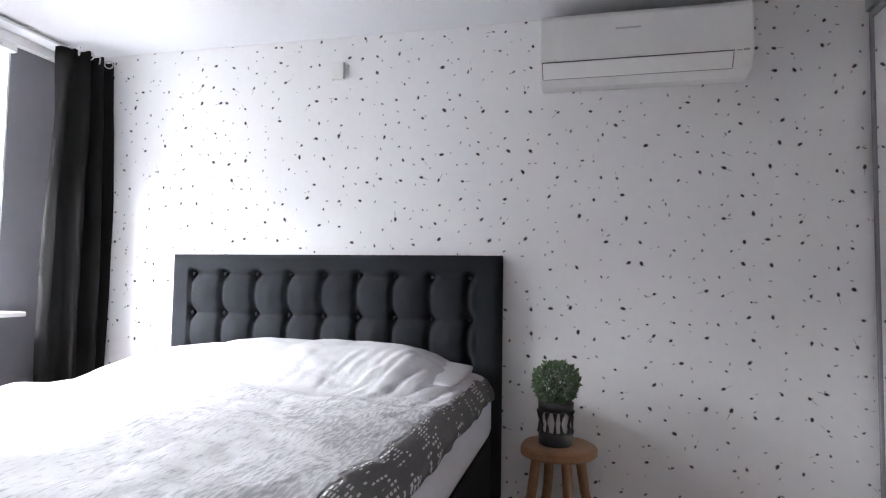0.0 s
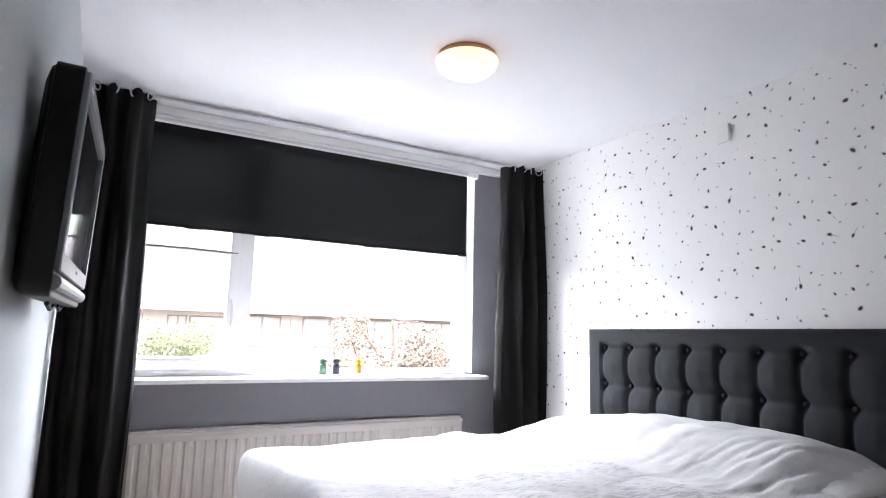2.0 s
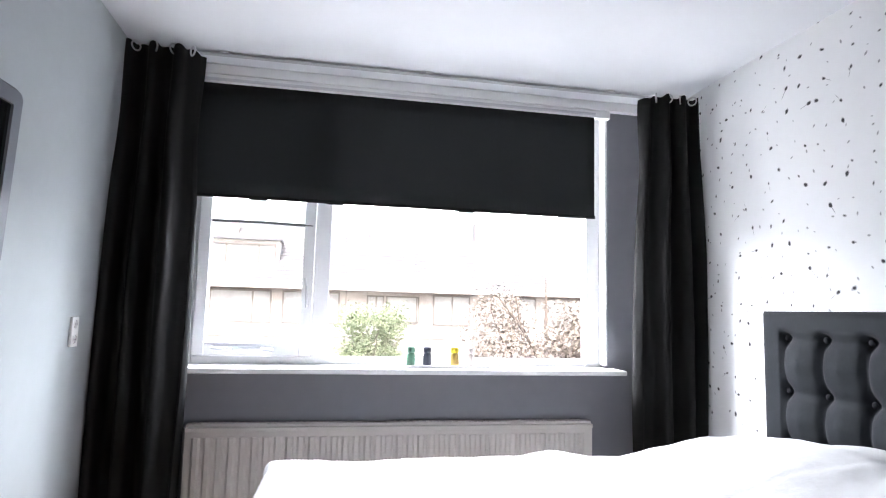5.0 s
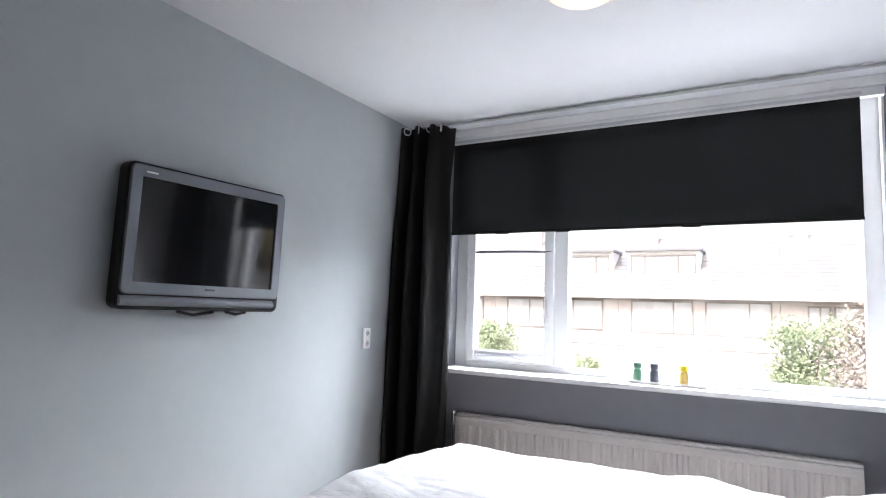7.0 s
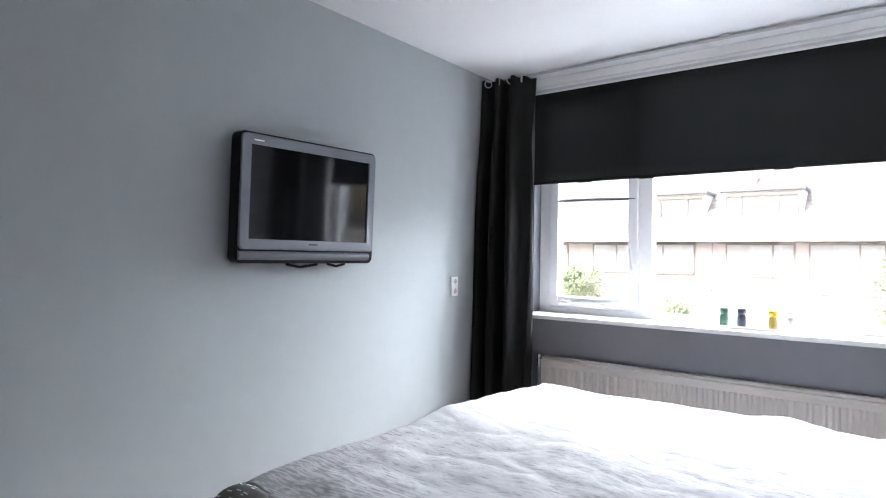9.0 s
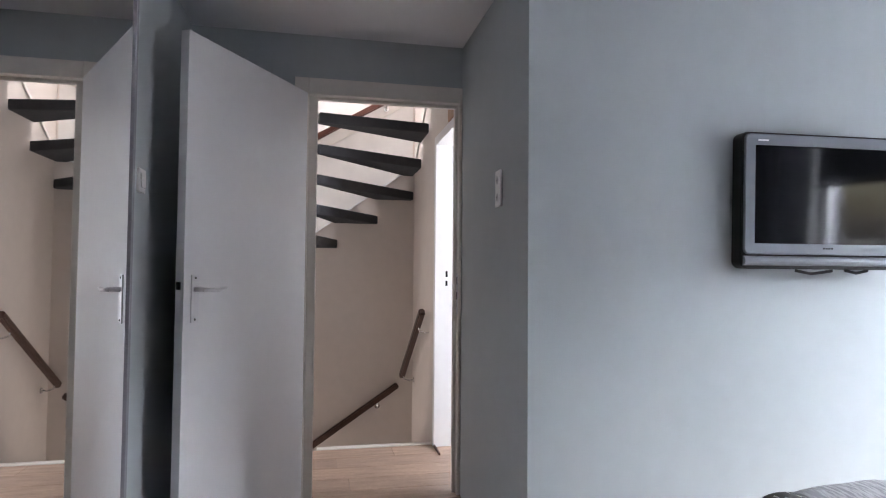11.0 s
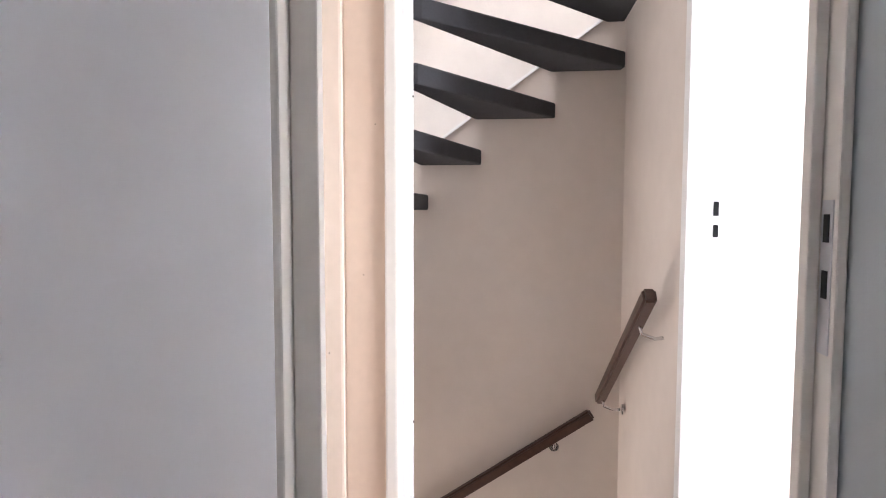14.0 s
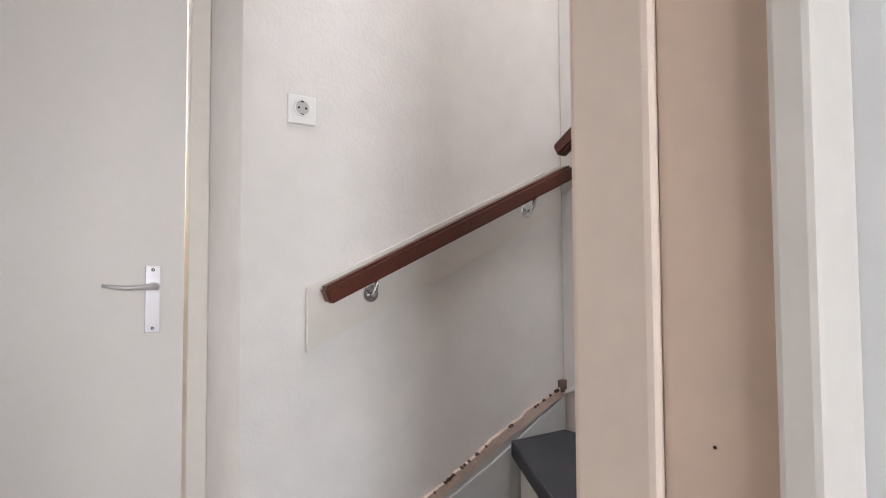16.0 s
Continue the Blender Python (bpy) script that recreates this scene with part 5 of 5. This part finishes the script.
for y, z in ((-0.33, 1.42), (-0.37, 0.95), (-0.48, 0.7)):
    b = B()
    bmesh.ops.create_uvsphere(b, u_segments=8, v_segments=5, radius=0.0018)
    bmesh.ops.transform(b, matrix=Matrix.Translation((-1.985 if y < -0.4 else -1.998, y, z)), verts=b.verts[:])
    part("nail", b, M_BLACK, newel)
b = B()
box(b, -2.0, -1.955, -0.57, -0.215, 0.0, 0.075, 0.004)
tagged(part("newel_plinth", b, M_WHITE), "white plinth block at the newel's foot", "trim", kind="structure")

# landing edge and skirtings
b = B()
box(b, -1.52, -1.10, LAND_N - 0.014, LAND_N - 0.001, 2.105, 2.20, 0.003)
tagged(part("lintel_board", b, M_STOOL), "brown bare wooden board above the doorway", "trim", kind="structure")
b = B()
box(b, -2.02, -1.965, -0.188, LAND_N - 0.002, -0.06, 0.006, 0.004)
tagged(part("landing_nosing", b, M_IVORY), "ivory painted landing edge above the stairwell", "trim", kind="structure")
b = B()
box(b, -1.83, -1.816, -1.77, STAIR_S - 0.002, 0.0, 0.07, 0.003)
box(b, -1.168, -1.154 - 0.016, -1.78, -0.30, 0.0, 0.07)
tagged(part("baseboard", b, M_STOOL), "brown wooden skirting strip on the landing", "baseboard", kind="structure")
b = B()
box(b, -1.964, -1.72, LAND_N - 0.010, LAND_N - 0.001, 0.0, 0.016)
tagged(part("floor_strip", b, M_RAILWOOD), "thin red-brown floor strip along the landing wall", "baseboard", kind="structure")


# ---- handrails ----
def handrail(a, c, wall, material, brackets, label, board, reach=0.043):
    """A wooden rail from a to c on chrome brackets; wall: the way to the wall; board: half height of a backing board."""
    a, c, wall = Vector(a), Vector(c), Vector(wall)
    th = thing("handrail", a, label, "handrail", "stair handrails")
    bm = B()
    bar(bm, a, c, 0.042, 0.048, 0.008)
    part("rail", bm, material, th)
    off = wall * 0.055
    d = c - a
    if board:
        bm = B()
        z = Vector((0, 0, 1))
        p = [a - d.normalized() * 0.03 + off - z * (board[0]), c + off - z * board[0], c + off + z * board[1], a - d.normalized() * 0.03 + off + z * board[1]]
        q = [v - wall * 0.012 for v in p]
        lo_ = [bm.verts.new(v) for v in p]
        hi_ = [bm.verts.new(v) for v in q]
        bm.faces.new(lo_)
        bm.faces.new(hi_[::-1])
        for i in range(4):
            bm.faces.new((lo_[i], hi_[i], hi_[(i + 1) % 4], lo_[(i + 1) % 4]))
        bmesh.ops.recalc_face_normals(bm, faces=bm.faces)
        part("backing_board", bm, M_IVORY, th, "ivory painted backing board")
    for s in brackets:
        p = a + d * s
        bm = B()
        tube(bm, [p - Vector((0, 0, 0.022)), p - Vector((0, 0, 0.055)) + wall * 0.01, p - Vector((0, 0, 0.07)) + wall * 0.6 * reach, p - Vector((0, 0, 0.065)) + wall * (reach - 0.012)], 0.006, 8)
        base = p - Vector((0, 0, 0.065)) + wall * (reach - 0.002)
        rot = Vector((0, 0, 1)).rotation_difference(wall).to_matrix().to_4x4()
        disc = B()
        lathe(disc, 0, 0, [(0.024, 0.0), (0.022, -0.004)][::-1], 18)
        bmesh.ops.transform(disc, matrix=Matrix.Translation(base) @ rot, verts=disc.verts[:])
        br = part("bracket", bm, M_CHROME, th, "chrome bracket", True)
        part("rosette", disc, M_CHROME, br)
    return th


handrail((-2.02, -1.41, 1.08), (-2.90, -1.41, 1.475), (0, -1, 0), M_RAILWOOD, (0.17, 0.82), "red-brown wooden handrail rising along the south wall", (0.13, 0.032))
handrail((-2.86, -1.42, 1.54), (-2.86, 0.54, 2.714), (-1, 0, 0), M_RAILWOOD, (0.10, 0.5, 0.9), "red-brown wooden handrail rising along the west wall", (0.12, 0.030))
handrail((-2.02, 0.512, 0.90), (-2.84, 0.490, 0.315), (0, 1, 0), M_DARKRAIL, (0.16, 0.93), "dark brown handrail going down the north wall", None, 0.09)
handrail((-2.86, 0.46, 0.24), (-2.86, -0.9, -0.68), (-1, 0, 0), M_DARKRAIL, (0.12, 0.6), "dark brown handrail going down the west wall", None)

# lower flight seen over the landing edge
lower = thing("lower_staircase", (-2.4, 0.2, -1.0), "winding staircase down with anthracite carpeted treads", "staircase")
LOWER = [
    [(-2.03, -0.18), (-2.03, 0.57), (-2.36, 0.57), (-2.14, -0.18)],
    [(-2.12, -0.18), (-2.33, 0.57), (-2.70, 0.57), (-2.18, -0.18)],
    [(-2.15, -0.18), (-2.67, 0.57), (-2.915, 0.57), (-2.915, 0.30), (-2.18, -0.20)],
    [(-2.15, -0.20), (-2.915, 0.34), (-2.915, 0.0), (-2.18, -0.24)],
    [(-2.15, -0.24), (-2.915, 0.04), (-2.915, -0.28), (-2.18, -0.28)],
    [(-2.15, -0.28), (-2.915, -0.24), (-2.915, -0.55), (-2.18, -0.36)],
]
for k, outline in enumerate(LOWER):
    b = B()
    prism(b, outline, 'z', -0.2 * (k + 1) - 0.05, -0.2 * (k + 1), 0.006)
    part("tread", b, M_TREAD, lower)

# ---- outside ----
GZ = -3.0
b = B()
v = [b.verts.new(p) for p in ((-400, 4.2, GZ), (400, 4.2, GZ), (400, 600, GZ), (-400, 600, GZ))]
b.faces.new(v)
structure("ground", b, M_GRASS, "street and front gardens between the rows of houses", "ground")

FY = 30.0
def house(x0, x1, windows, dormers, label):
    h = thing("terraced_house", ((x0 + x1) / 2, FY + 4, GZ), label, "house", "row of houses across the street")
    bm = B()
    box(bm, x0 + 0.01, x1 - 0.01, FY, FY + 8.5, GZ, 2.2)
    part("wall", bm, M_BRICK, h)
    bm = B()
    box(bm, x0 + 0.02, x1 - 0.02, FY - 0.06, FY - 0.001, -0.15, 0.45)
    part("white_panel", bm, M_WHITE, h)
    bm = B()
    prism(bm, [(FY - 0.45, 2.16), (FY + 4.25, 5.3), (FY + 8.95, 2.16), (FY + 8.95, 2.32), (FY + 4.25, 5.5), (FY - 0.45, 2.32)], 'x', x0 + 0.005, x1 - 0.005)
    roof = part("roof", bm, M_TILE, h)
    bm = B()
    for k in range(15):
        f = k / 15
        y, z = FY - 0.40 + 4.6 * f, 2.35 + 3.09 * f
        box(bm, x0 + 0.02, x1 - 0.02, y, y + 0.06, z, z + 0.05)
    tagged(part("tile_courses", bm, M_TILE, roof), kind="stuff")
    bm = B()
    box(bm, x0 + 0.01, x1 - 0.01, FY - 0.55, FY - 0.46, 2.10, 2.28)
    part("gutter", bm, M_WHITE, h)
    bm = B()
    box(bm, x0 + 0.6, x0 + 1.2, FY + 3.6, FY + 4.2, 4.9, 6.3)
    part("chimney", bm, M_BRICK, roof)
    for (a, c, z0, z1, split) in windows:
        bm = B()
        t = 0.07
        for q in ((a, a + t, z0, z1), (c - t, c, z0, z1), (a + t, c - t, z0, z0 + t), (a + t, c - t, z1 - t, z1), (a + (c - a) * split, a + (c - a) * split + t, z0 + t, z1 - t)):
            box(bm, q[0], q[1], FY - 0.10, FY - 0.03, q[2], q[3])
        w = part("window", bm, M_FARFRAME, h)
        bm = B()
        box(bm, a + 0.02, c - 0.02, FY - 0.055, FY - 0.045, z0 + 0.02, z1 - 0.02)
        part("pane", bm, M_PANE, w)
    for (a, c) in dormers:
        bm = B()
        box(bm, a - 0.15, c + 0.15, FY + 1.2, FY + 4.0, 3.1, 4.5)
        d = part("dormer", bm, M_WHITE, roof)
        bm = B()
        for q in ((a, a + .08, 3.28, 4.35), (c - .08, c, 3.28, 4.35), (a + .08, c - .08, 3.28, 3.36), (a + .08, c - .08, 4.27, 4.35), (a + (c - a) * .22, a + (c - a) * .22 + .08, 3.36, 4.27), (a + (c - a) * .72, a + (c - a) * .72 + .08, 3.36, 4.27)):
            box(bm, q[0], q[1], FY + 1.10, FY + 1.17, q[2], q[3])
        w = part("dormer_window", bm, M_FARFRAME, h)
        bm = B()
        box(bm, a + 0.03, c - 0.03, FY + 1.175, FY + 1.195, 3.3, 4.33)
        part("pane", bm, M_PANE, w)
        bm = B()
        box(bm, a - 0.25, c + 0.25, FY + 1.0, FY + 4.0, 4.505, 4.62)
        part("dormer_roof", bm, M_TILE, h)


L = "pale brick terraced house with a grey tiled roof"
house(-18.2, -11.6, [(-17.6, -15.2, .5, 2.0, .6), (-14.6, -12.3, .5, 2.0, .4)], [(-16.5, -14.2)], L)
house(-11.6, -5.0, [(-10.9, -8.8, .5, 2.0, .6), (-8.3, -5.75, .5, 2.0, .4)], [(-8.4, -5.75)], L)
house(-5.0, 1.9, [(-4.4, -1.6, .45, 2.0, .68), (-1.1, 1.6, .45, 2.0, .66)], [(-4.7, -1.6)], L)
house(1.9, 8.6, [(2.9, 3.75, .6, 1.9, .5), (3.85, 5.5, .6, 1.9, .9), (6.2, 8.1, .5, 2.0, .5)], [], L)
house(8.6, 15.2, [(9.2, 11.6, .5, 2.0, .6), (12.1, 14.6, .5, 2.0, .4)], [], L)
house(15.2, 22.0, [(15.8, 18.2, .5, 2.0, .6), (18.8, 21.4, .5, 2.0, .4)], [], L)
house(22.0, 28.6, [(22.6, 25.0, .5, 2.0, .6), (25.6, 28.0, .5, 2.0, .4)], [], L)


def tree(name, x, y, top, r, leafmat, label, seed, count, leaf):
    rn = random.Random(seed)
    th = thing(name, (x, y, GZ), label, "tree" if name == "tree" else "shrub")
    bm = B()
    c = Vector((x, y, top - r))
    tube(bm, [(x, y, GZ), (x + 0.1, y, (GZ + c.z) / 2), (c.x, c.y, c.z)], [0.09, 0.07, 0.04], 8)
    for k in range(16):
        d = Vector((rn.gauss(0, 1), rn.gauss(0, 1), rn.gauss(0.3, 0.7))).normalized()
        p0 = Vector((x, y, c.z - r * rn.uniform(0.1, 0.8)))
        tube(bm, [p0, p0 + d * r * 0.5 + Vector((0, 0, .1)), c + d * r * 0.95], [0.03, 0.018, 0.006], 5)
    part("trunk", bm, M_BARK, th)
    bm = B()
    lobes = [(Vector((rn.uniform(-1, 1), rn.uniform(-1, 1), rn.uniform(-0.9, 0.8))) * r * 0.65, r * rn.uniform(0.28, 0.5)) for _ in range(30)]
    for k in range(count):
        o, rr = rn.choice(lobes)
        d = Vector((rn.gauss(0, 1), rn.gauss(0, 1), rn.gauss(0, 1))).normalized()
        p = c + o + d * rr * rn.uniform(0.5, 1.0)
        t1 = Vector((rn.uniform(-1, 1), rn.uniform(-1, 1), rn.uniform(-1, 1))).normalized()
        t2 = t1.cross(d + Vector((0.01, 0.02, 0.03))).normalized()
        s = leaf * rn.uniform(0.6, 1.3)
        q = [bm.verts.new(p), bm.verts.new(p + t1 * s * .5 + t2 * s * .35), bm.verts.new(p + t1 * s), bm.verts.new(p + t1 * s * .5 - t2 * s * .35)]
        bm.faces.new(q)
    tagged(part("crown", bm, leafmat, th), kind="stuff")


tree("shrub", 2.9, 26.5, 1.75, 1.75, M_BUSH, "light green leafy shrub across the street", 4, 12000, 0.11)
tree("tree", 3.2, 6.3, 1.62, 0.90, M_PLUM, "plum-red leaved tree in the front garden", 9, 20000, 0.036)
tree("shrub", -10.2, 27.0, 1.1, 1.3, M_BUSH, "light green leafy shrub across the street", 14, 7000, 0.11)
tree("shrub", -5.8, 27.5, -0.45, 0.8, M_BUSH, "low light green shrub across the street", 21, 2000, 0.14)

# ---- floor planks of the landing ----
pl = [None] * 2
for k, length in enumerate((1.28, 0.9)):
    bm = B()
    box(bm, 0.0008, 0.1892, 0.0008, length - 0.0008, -0.0115, 0.0, 0.0012)
    pl[k] = mesh_of("plank", bm, M_PLANK)
fl = bpy.data.objects["floor"]
for i in range(5):
    x = -1.964 + i * 0.19
    y = -1.88 - (0.37 * i) % 0.8
    k = i % 2
    while y < 0.56:
        L_ = (1.28, 0.9)[k]
        o = new("plank", pl[k])
        o.location = (x, y, 0)
        o.parent = fl
        y += L_
        k = 1 - k
